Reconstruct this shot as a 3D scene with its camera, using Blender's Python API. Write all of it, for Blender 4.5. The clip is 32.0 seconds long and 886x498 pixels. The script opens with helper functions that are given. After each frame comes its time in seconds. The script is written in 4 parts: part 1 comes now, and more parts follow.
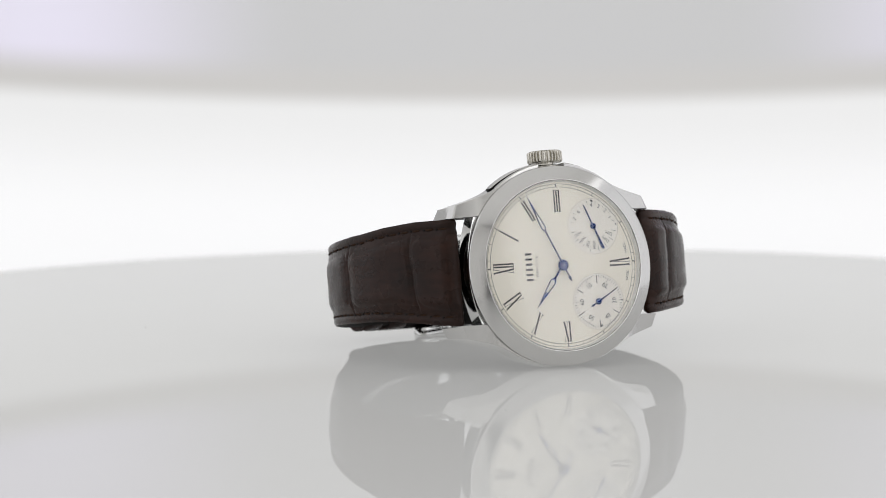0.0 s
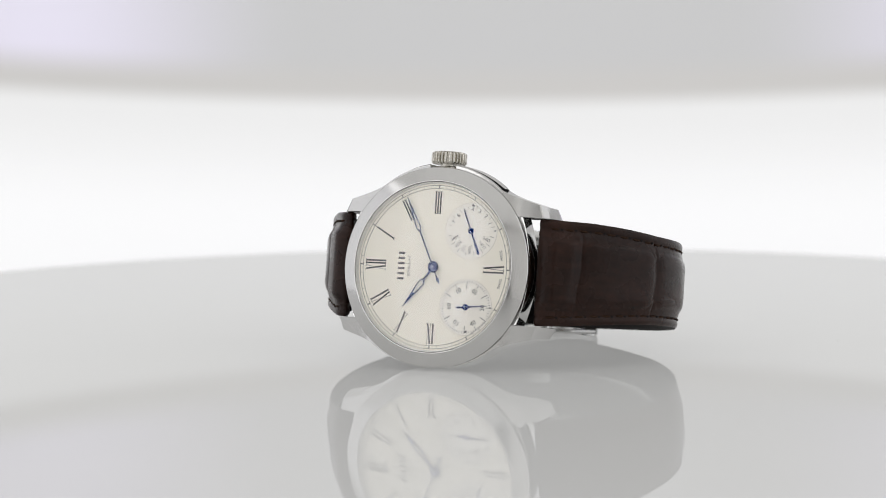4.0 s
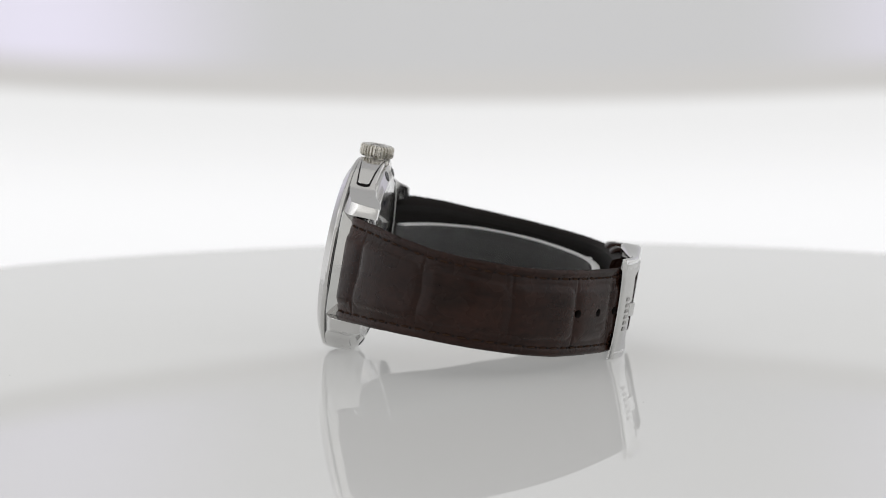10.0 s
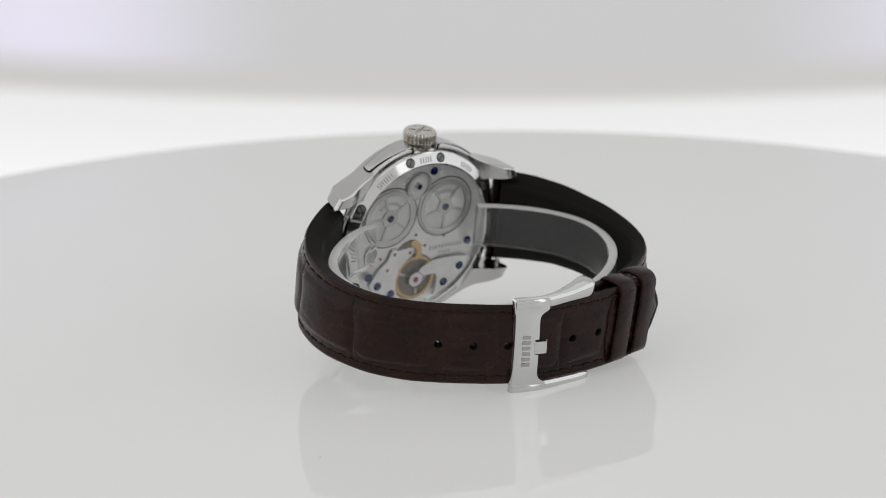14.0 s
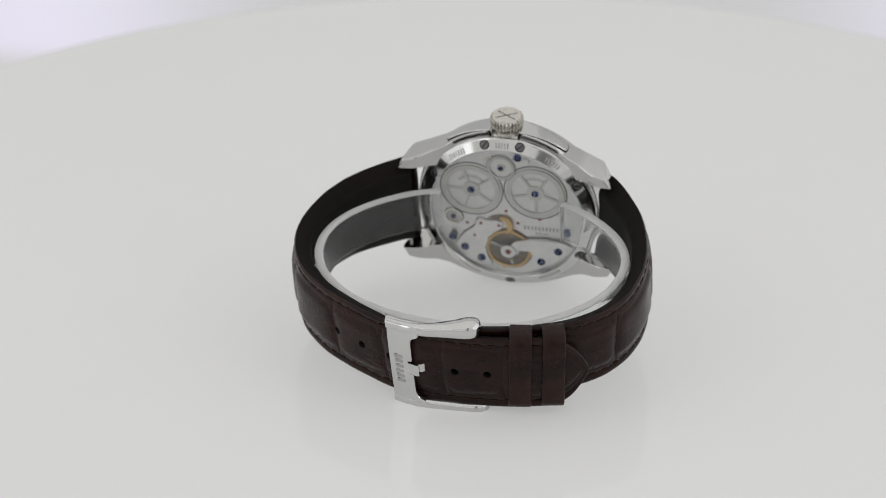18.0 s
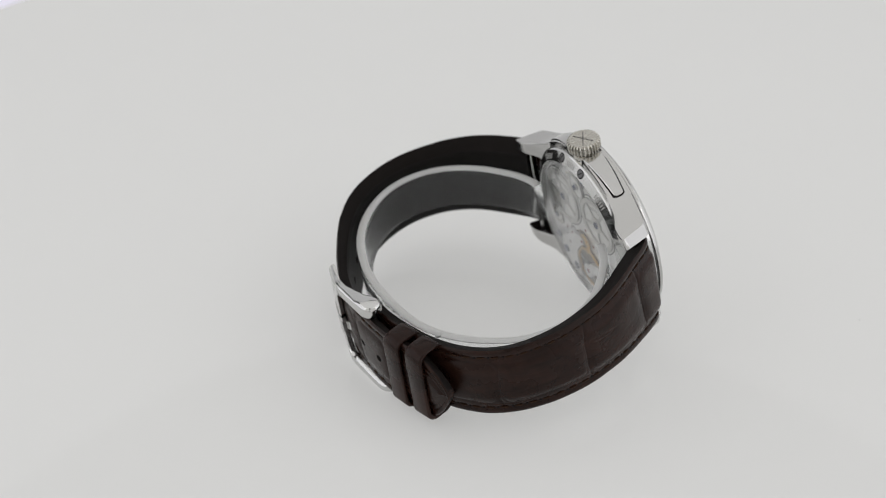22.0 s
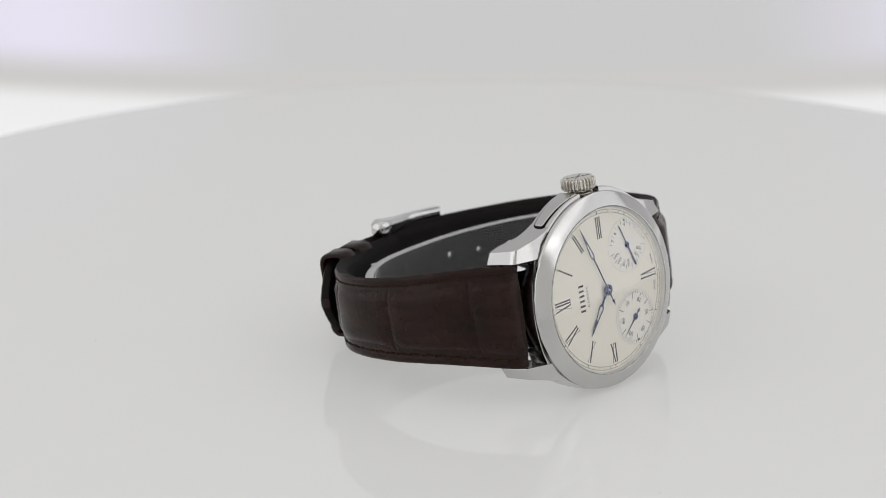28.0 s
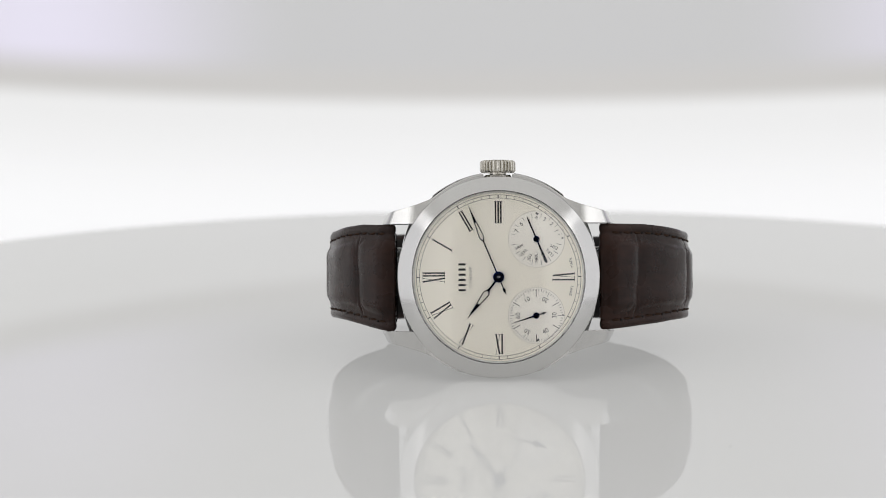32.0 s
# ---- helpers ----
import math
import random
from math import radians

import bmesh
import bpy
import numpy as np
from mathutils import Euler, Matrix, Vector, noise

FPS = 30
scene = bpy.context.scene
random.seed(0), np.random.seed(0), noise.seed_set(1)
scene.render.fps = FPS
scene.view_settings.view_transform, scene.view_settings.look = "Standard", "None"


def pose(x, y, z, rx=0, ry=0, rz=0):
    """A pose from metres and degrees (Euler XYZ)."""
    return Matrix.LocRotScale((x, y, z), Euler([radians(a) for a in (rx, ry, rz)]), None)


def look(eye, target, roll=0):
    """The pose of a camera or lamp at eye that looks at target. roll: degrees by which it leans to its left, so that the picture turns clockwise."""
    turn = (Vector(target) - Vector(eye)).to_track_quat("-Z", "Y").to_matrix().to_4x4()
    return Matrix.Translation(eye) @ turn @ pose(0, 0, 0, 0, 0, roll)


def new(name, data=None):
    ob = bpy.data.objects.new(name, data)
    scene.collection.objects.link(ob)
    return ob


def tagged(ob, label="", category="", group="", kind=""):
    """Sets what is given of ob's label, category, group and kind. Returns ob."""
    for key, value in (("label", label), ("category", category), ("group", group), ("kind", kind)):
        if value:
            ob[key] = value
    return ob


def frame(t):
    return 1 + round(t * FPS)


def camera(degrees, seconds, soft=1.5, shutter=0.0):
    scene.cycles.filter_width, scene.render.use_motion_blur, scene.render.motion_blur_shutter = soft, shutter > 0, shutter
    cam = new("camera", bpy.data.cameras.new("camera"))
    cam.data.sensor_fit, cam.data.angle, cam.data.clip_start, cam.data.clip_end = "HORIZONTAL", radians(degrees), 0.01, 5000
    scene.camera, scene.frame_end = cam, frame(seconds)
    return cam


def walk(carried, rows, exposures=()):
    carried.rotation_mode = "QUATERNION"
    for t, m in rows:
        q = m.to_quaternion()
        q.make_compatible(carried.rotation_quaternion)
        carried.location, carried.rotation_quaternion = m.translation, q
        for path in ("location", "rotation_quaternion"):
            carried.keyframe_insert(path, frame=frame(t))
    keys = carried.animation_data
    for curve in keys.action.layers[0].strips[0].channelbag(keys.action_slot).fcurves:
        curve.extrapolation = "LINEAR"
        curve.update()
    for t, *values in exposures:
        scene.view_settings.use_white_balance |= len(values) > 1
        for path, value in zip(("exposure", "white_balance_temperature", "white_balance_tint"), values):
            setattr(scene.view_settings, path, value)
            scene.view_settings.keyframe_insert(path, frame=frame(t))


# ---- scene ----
# Plan: a wristwatch lies on its side on a round white turntable that turns; a swing arm carries
# the camera and, opposite to it, a curved backdrop, up and down about a level axis.

cam = camera(16.88, 32.0, soft=0.9)
# a small aperture, focused on the watch
cam.data.dof.use_dof, cam.data.dof.focus_distance, cam.data.dof.aperture_fstop = True, 0.572, 21.0
AXIS_Y, AXIS_Z = 0.00256, 0.01345          # the swing arm's axis, over the turntable
REACH, SHIFT, LIFT = 0.6, -0.00924, 0.00635   # the camera's place on the arm

# seconds and degrees by which the arm is raised
RAISE = [(0, 6.35), (3, 6.34), (6, 6.32), (8, 6.32), (9, 6.35), (9.5, 6.48), (10, 6.80), (10.5, 7.36), (11, 8.19), (11.5, 9.28),
         (12, 10.53), (13, 13.26), (14, 16.09), (15, 18.9), (16, 21.7), (17, 24.59), (18, 27.47), (19, 30.10), (19.5, 31.23),
         (20, 32.17), (20.5, 32.88), (21, 33.34), (21.5, 33.53), (22, 33.47), (22.5, 33.16), (23, 32.61), (24, 30.90),
         (25, 28.68), (26, 26.15), (27, 23.05), (28, 20.23), (29, 17.55), (30, 14.83), (31, 12.10), (31.5, 10.75), (31.75, 9.95), (32, 9.44)]
# seconds and degrees of the turntable
TURN = [(0, 24.37), (2, 0.0), (4, -24.3), (6, -48.55), (8, -72.74), (10, -96.95), (12, -121.18), (14, -145.43), (16, -169.7),
        (18, -193.79), (20, -217.79), (22, -241.78), (24, -265.81), (26, -289.9), (28, -314.18), (29, -326.39), (30, -338.62),
        (31, -350.85), (31.5, -356.97), (31.75, -359.6), (32, -360.15)]


def arm(deg):
    return pose(0, AXIS_Y, AXIS_Z, -deg, 0, 0)


def eye(deg):
    return arm(deg) @ pose(SHIFT, -REACH, LIFT, 90, 0, 0) @ pose(0, 0, 0, 0, 0, -0.497)


walk(cam, [(t, eye(a)) for t, a in RAISE])

# ---------------------------------------------------------------- light
world = bpy.data.worlds.new("studio")
scene.world = world
world.use_nodes = True
world.node_tree.nodes["Background"].inputs["Color"].default_value = (0.9, 0.93, 1.0, 1)
world.node_tree.nodes["Background"].inputs["Strength"].default_value = 0.1
scene.view_settings.exposure = 0.0


def softbox(name, at, target, width, height, watts, colour):
    lamp = bpy.data.lights.new(name, "AREA")
    lamp.shape, lamp.size, lamp.size_y, lamp.energy, lamp.color = "RECTANGLE", width, height, watts, colour
    ob = new(name, lamp)
    ob.matrix_world = look(at, target)
    return ob


softbox("top_softbox", (0.0, 0.0, 1.40), (0, 0, 0), 3.4, 3.4, 24.0, (1.0, 0.99, 0.975))
softbox("front_softbox", (-0.78, -1.45, 0.40), (0, 0, 0.02), 1.5, 1.7, 4.4, (1.0, 0.985, 0.96))
softbox("front_softbox", (0.78, -1.45, 0.40), (0, 0, 0.02), 1.5, 1.7, 4.4, (1.0, 0.985, 0.96))
softbox("side_softbox", (-1.45, -0.2, 0.35), (0, 0, 0.02), 2.2, 1.8, 11.8, (0.97, 0.97, 1.0))
softbox("side_softbox", (1.45, -0.2, 0.35), (0, 0, 0.02), 2.2, 1.8, 11.8, (0.97, 0.97, 1.0))

# ---------------------------------------------------------------- materials


def material(name, colour, rough=0.5, metal=0.0, ior=1.5, transmission=0.0, coat=0.0, grain=0.0, grain_size=800.0,
             bump=0.0, bump_size=1500.0, spec=0.5, rough_vary=0.0):
    """A principled material with colour grain, uneven gloss and fine relief at two scales."""
    mat = bpy.data.materials.new(name)
    mat.use_nodes = True
    nodes, links = mat.node_tree.nodes, mat.node_tree.links
    b = nodes["Principled BSDF"]
    b.inputs["Base Color"].default_value = (*colour, 1)
    b.inputs["Roughness"].default_value = rough
    b.inputs["Metallic"].default_value = metal
    b.inputs["IOR"].default_value = ior
    b.inputs["Transmission Weight"].default_value = transmission
    b.inputs["Coat Weight"].default_value = coat
    b.inputs["Coat Roughness"].default_value = 0.15
    b.inputs["Specular IOR Level"].default_value = spec
    coords = nodes.new("ShaderNodeTexCoord")

    def noisy(size, detail=3.0):
        n = nodes.new("ShaderNodeTexNoise")
        n.inputs["Scale"].default_value, n.inputs["Detail"].default_value = size, detail
        links.new(coords.outputs["Object"], n.inputs["Vector"])
        return n

    if grain:
        fine, broad = noisy(grain_size), noisy(grain_size / 9)
        both = nodes.new("ShaderNodeMath")
        both.operation = "ADD"
        links.new(fine.outputs["Fac"], both.inputs[0]), links.new(broad.outputs["Fac"], both.inputs[1])
        ramp = nodes.new("ShaderNodeMapRange")
        ramp.inputs["From Min"].default_value, ramp.inputs["From Max"].default_value = 0.6, 1.4
        ramp.inputs["To Min"].default_value, ramp.inputs["To Max"].default_value = 1 - grain, 1 + grain
        links.new(both.outputs[0], ramp.inputs["Value"])
        tint = nodes.new("ShaderNodeVectorMath")
        tint.operation = "SCALE"
        tint.inputs[0].default_value = colour
        links.new(ramp.outputs["Result"], tint.inputs["Scale"])
        links.new(tint.outputs["Vector"], b.inputs["Base Color"])
    if rough_vary:
        patch = noisy(grain_size / 4)
        ramp = nodes.new("ShaderNodeMapRange")
        ramp.inputs["From Min"].default_value, ramp.inputs["From Max"].default_value = 0.3, 0.7
        ramp.inputs["To Min"].default_value, ramp.inputs["To Max"].default_value = max(0.0, rough - rough_vary), rough + rough_vary
        links.new(patch.outputs["Fac"], ramp.inputs["Value"])
        links.new(ramp.outputs["Result"], b.inputs["Roughness"])
    if bump:
        relief = noisy(bump_size, 5.0)
        bm_node = nodes.new("ShaderNodeBump")
        bm_node.inputs["Strength"].default_value, bm_node.inputs["Distance"].default_value = bump, 0.0002
        links.new(relief.outputs["Fac"], bm_node.inputs["Height"])
        links.new(bm_node.outputs["Normal"], b.inputs["Normal"])
    return mat


def glow(name, colour, strength):
    mat = bpy.data.materials.new(name)
    mat.use_nodes = True
    b = mat.node_tree.nodes["Principled BSDF"]
    b.inputs["Base Color"].default_value = (0.8, 0.8, 0.8, 1)
    b.inputs["Roughness"].default_value = 0.7
    b.inputs["Emission Color"].default_value = (*colour, 1)
    b.inputs["Emission Strength"].default_value = strength
    return mat


STEEL = material("polished_steel", (0.61, 0.61, 0.60), 0.10, 1.0, rough_vary=0.04, grain_size=900)
BEZEL_STEEL = material("bezel_steel", (0.545, 0.54, 0.53), 0.14, 1.0, rough_vary=0.04, grain_size=900)
CROWN_STEEL = material("crown_steel", (0.62, 0.60, 0.55), 0.26, 1.0, rough_vary=0.05, grain_size=2500, grain=0.06)
DARK_GAP = material("dark_gap", (0.008, 0.007, 0.007), 0.7, spec=0.1)
DIAL = material("cream_dial", (0.88, 0.84, 0.74), 0.45, grain=0.015, grain_size=3000, bump=0.03, bump_size=6000)
SUBDIAL = material("silvered_dial", (0.88, 0.85, 0.78), 0.5, grain=0.02, grain_size=5000, bump=0.05, bump_size=8000)
INK = material("black_print", (0.012, 0.012, 0.014), 0.45)
GREY_INK = material("grey_print", (0.10, 0.095, 0.09), 0.5)
ENGRAVED = material("engraving", (0.36, 0.355, 0.345), 0.5, 0.5)
RIM_GREY = material("rim_grey", (0.64, 0.61, 0.54), 0.4)
BLUED = material("blued_steel", (0.008, 0.022, 0.095), 0.10, 1.0, rough_vary=0.05, grain_size=4000)
GLASS = material("sapphire", (1, 1, 1), 0.0, ior=1.50, transmission=1.0)
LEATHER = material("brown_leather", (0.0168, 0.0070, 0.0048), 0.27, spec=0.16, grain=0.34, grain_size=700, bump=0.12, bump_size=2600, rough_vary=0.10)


def creases(mat, size, depth):
    """Fine crossing creases under the grain of the leather."""
    nodes, links = mat.node_tree.nodes, mat.node_tree.links
    coords, warp, add = nodes.new("ShaderNodeTexCoord"), nodes.new("ShaderNodeTexNoise"), nodes.new("ShaderNodeVectorMath")
    warp.inputs["Scale"].default_value, add.operation = size * 0.6, "MULTIPLY_ADD"
    add.inputs[1].default_value = (0.0025, 0.0025, 0.0025)
    links.new(coords.outputs["Object"], warp.inputs["Vector"])
    links.new(warp.outputs["Color"], add.inputs[0]), links.new(coords.outputs["Object"], add.inputs[2])
    cells, ramp, bump = nodes.new("ShaderNodeTexVoronoi"), nodes.new("ShaderNodeMapRange"), nodes.new("ShaderNodeBump")
    cells.feature = "DISTANCE_TO_EDGE"
    cells.inputs["Scale"].default_value = size
    links.new(add.outputs["Vector"], cells.inputs["Vector"])
    ramp.inputs["From Max"].default_value = 0.07
    links.new(cells.outputs["Distance"], ramp.inputs["Value"])
    bump.inputs["Strength"].default_value, bump.inputs["Distance"].default_value = depth, 0.0003
    links.new(ramp.outputs["Result"], bump.inputs["Height"])
    b = nodes["Principled BSDF"]
    links.new(b.inputs["Normal"].links[0].from_socket, bump.inputs["Normal"])
    links.new(bump.outputs["Normal"], b.inputs["Normal"])


creases(LEATHER, 300.0, 0.05)


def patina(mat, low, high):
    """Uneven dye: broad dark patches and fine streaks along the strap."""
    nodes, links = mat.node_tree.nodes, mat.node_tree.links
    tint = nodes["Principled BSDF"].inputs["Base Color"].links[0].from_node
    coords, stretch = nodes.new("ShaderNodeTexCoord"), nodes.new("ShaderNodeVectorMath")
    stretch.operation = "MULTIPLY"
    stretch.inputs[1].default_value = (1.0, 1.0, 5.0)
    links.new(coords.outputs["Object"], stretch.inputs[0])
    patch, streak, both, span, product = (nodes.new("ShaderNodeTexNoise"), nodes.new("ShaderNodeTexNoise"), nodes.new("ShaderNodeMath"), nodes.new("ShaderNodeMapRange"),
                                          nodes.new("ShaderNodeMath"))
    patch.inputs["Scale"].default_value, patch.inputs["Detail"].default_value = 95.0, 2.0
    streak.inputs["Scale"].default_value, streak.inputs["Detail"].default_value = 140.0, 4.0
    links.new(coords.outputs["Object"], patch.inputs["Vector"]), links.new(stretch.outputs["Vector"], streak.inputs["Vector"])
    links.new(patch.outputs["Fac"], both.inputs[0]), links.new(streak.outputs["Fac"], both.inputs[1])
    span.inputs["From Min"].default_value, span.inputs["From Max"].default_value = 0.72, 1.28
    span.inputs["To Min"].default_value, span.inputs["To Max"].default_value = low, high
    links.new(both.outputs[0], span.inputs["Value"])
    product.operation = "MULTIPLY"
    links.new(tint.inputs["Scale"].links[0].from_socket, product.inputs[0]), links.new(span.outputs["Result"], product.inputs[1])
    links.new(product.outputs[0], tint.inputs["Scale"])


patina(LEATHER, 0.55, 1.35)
LINING = material("dark_lining", (0.006, 0.005, 0.0045), 0.6, spec=0.15, grain=0.3, grain_size=900, bump=0.3, bump_size=3000)
EDGE = material("edge_paint", (0.0065, 0.0048, 0.0042), 0.55, spec=0.08, grain=0.2, bump=0.2)
THREAD = material("brown_thread", (0.027, 0.0135, 0.0075), 0.8, spec=0.1, grain=0.3, grain_size=4000, bump=0.4, bump_size=9000)
PLASTIC = material("clear_plastic", (0.95, 0.96, 0.96), 0.13, ior=1.13, transmission=0.968, rough_vary=0.03, grain_size=300)
CUFF_EDGE = material("polished_plastic_edge", (0.74, 0.74, 0.73), 0.42, transmission=0.5, ior=1.3, rough_vary=0.05, grain_size=300)
PLATE = material("rhodium_plate", (0.72, 0.72, 0.715), 0.42, 1.0, grain=0.10, grain_size=2500, rough_vary=0.08, bump=0.1, bump_size=5000)
WHEEL = material("steel_wheel", (0.52, 0.52, 0.50), 0.34, 1.0, grain=0.12, grain_size=3500, rough_vary=0.06)
FROST = material("frosted_plate", (0.70, 0.70, 0.68), 0.55, 0.6, grain=0.08, grain_size=4000)
DARK_STEEL = material("dark_steel", (0.16, 0.16, 0.16), 0.35, 1.0)
GOLD = material("gilt_brass", (0.56, 0.38, 0.16), 0.30, 1.0, grain=0.1, grain_size=3500)
WELL = material("bronze_shade", (0.20, 0.17, 0.14), 0.45, 1.0, grain=0.2, grain_size=2500)
RUBY = material("ruby", (0.22, 0.04, 0.05), 0.15, coat=0.5)
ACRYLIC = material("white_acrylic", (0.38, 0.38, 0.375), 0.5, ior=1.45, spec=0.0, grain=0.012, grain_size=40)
# emission added to the disc, which is no lamp, to soften the watch's shadows
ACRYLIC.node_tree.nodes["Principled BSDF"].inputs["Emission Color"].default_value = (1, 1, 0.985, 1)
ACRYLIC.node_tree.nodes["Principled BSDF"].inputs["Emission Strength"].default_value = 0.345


def gloss_over(mat, index, share, rough):
    """A faint polish over a milky body."""
    nodes, links = mat.node_tree.nodes, mat.node_tree.links
    shine, fresnel, weight, mix = (nodes.new(k) for k in ("ShaderNodeBsdfGlossy", "ShaderNodeFresnel", "ShaderNodeMath", "ShaderNodeMixShader"))
    shine.inputs["Roughness"].default_value, fresnel.inputs["IOR"].default_value = rough, index
    weight.operation, weight.inputs[1].default_value = "MULTIPLY", share
    links.new(fresnel.outputs[0], weight.inputs[0]), links.new(weight.outputs[0], mix.inputs[0])
    links.new(nodes["Principled BSDF"].outputs[0], mix.inputs[1]), links.new(shine.outputs[0], mix.inputs[2])
    links.new(mix.outputs[0], nodes["Material Output"].inputs["Surface"])


gloss_over(ACRYLIC, 1.34, 1.0, 0.01)
WALL = material("grey_paint", (0.34, 0.34, 0.337), 0.8, grain=0.03, grain_size=8, bump=0.1, bump_size=60)
HOUSING = material("black_housing", (0.012, 0.012, 0.013), 0.6, spec=0.2, grain=0.2, grain_size=200, bump=0.2, bump_size=900)
FLOOR = material("grey_floor", (0.50, 0.50, 0.49), 0.6, grain=0.1, grain_size=12)
BASE = material("grey_metal", (0.45, 0.45, 0.45), 0.4, 1.0, grain=0.05, grain_size=80)


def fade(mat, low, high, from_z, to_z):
    """Paints a panel's emission from low to high colour between two heights over the rim's line."""
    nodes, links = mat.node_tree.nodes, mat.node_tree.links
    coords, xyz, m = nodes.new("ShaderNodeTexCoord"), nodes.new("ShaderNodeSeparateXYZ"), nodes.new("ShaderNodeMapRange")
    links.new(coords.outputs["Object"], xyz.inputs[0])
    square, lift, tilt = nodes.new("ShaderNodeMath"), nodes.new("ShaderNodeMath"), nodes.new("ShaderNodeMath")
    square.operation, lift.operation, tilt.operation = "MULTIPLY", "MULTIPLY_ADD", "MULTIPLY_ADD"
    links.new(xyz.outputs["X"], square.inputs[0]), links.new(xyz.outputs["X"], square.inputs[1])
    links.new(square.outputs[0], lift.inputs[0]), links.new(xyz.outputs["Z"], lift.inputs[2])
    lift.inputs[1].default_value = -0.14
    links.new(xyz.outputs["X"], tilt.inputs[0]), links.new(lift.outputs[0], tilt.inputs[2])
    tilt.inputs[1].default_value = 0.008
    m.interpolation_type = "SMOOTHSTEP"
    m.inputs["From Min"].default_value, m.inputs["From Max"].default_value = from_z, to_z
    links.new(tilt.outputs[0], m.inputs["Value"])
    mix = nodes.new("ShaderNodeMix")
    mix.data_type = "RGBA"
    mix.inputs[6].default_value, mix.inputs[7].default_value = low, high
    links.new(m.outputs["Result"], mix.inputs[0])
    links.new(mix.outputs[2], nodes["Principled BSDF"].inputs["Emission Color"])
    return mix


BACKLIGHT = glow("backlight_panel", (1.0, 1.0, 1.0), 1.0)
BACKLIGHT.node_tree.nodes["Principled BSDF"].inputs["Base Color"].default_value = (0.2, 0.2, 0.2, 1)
# falloff and the shadow band at the seam are painted into the emission
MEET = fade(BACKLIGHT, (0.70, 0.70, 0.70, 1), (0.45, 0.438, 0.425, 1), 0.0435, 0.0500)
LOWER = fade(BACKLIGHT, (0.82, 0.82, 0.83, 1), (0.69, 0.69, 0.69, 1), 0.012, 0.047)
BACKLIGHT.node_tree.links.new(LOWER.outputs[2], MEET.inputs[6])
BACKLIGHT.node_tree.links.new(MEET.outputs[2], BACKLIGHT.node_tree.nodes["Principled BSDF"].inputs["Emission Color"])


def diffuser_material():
    """White diffuser, two cool pools of light painted into its emission near the ends."""
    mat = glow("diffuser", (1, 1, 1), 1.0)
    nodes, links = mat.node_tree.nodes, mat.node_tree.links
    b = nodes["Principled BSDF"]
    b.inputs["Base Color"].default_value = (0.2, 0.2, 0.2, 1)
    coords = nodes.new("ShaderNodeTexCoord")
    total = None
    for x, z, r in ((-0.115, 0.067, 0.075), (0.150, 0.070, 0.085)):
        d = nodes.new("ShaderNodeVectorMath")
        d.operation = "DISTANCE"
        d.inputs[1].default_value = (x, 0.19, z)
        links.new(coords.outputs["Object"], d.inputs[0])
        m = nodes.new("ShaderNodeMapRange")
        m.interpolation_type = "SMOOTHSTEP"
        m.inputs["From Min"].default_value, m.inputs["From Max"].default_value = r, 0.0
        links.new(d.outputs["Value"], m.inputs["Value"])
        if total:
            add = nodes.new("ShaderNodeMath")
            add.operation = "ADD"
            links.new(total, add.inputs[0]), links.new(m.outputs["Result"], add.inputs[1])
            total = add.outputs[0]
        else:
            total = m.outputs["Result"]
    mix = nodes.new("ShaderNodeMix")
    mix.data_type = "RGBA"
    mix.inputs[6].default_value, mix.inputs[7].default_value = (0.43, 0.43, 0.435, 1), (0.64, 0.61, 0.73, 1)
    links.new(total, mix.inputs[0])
    # shade along the lower edge, also put into the emission colour
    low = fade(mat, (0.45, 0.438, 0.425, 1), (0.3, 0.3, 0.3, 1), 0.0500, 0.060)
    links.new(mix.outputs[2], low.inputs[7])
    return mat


DIFFUSER = diffuser_material()

# ---------------------------------------------------------------- mesh helpers (lengths in millimetres)
MM = 0.001


def part(name, bm, mat, parent=None, label="", smooth=35.0, m=None):
    """Links a bmesh, drawn in millimetres, as one mesh object."""
    bmesh.ops.recalc_face_normals(bm, faces=bm.faces)
    if smooth:
        limit = radians(smooth)
        for f in bm.faces:
            f.smooth = True
        for e in bm.edges:
            e.smooth = len(e.link_faces) == 2 and e.calc_face_angle(0.0) < limit
    bmesh.ops.scale(bm, vec=(MM, MM, MM), verts=bm.verts)
    me = bpy.data.meshes.new(name)
    bm.to_mesh(me)
    bm.free()
    me.materials.append(mat)
    return place(name, me, parent, label, m)


def place(name, me, parent=None, label="", m=None):
    ob = new(name, me)
    ob.parent = parent
    if m is not None:
        ob.matrix_basis = m
    if label:
        tagged(ob, label)
    return ob


def at_mm(x, y, z, rx=0, ry=0, rz=0):
    return pose(x * MM, y * MM, z * MM, rx, ry, rz)


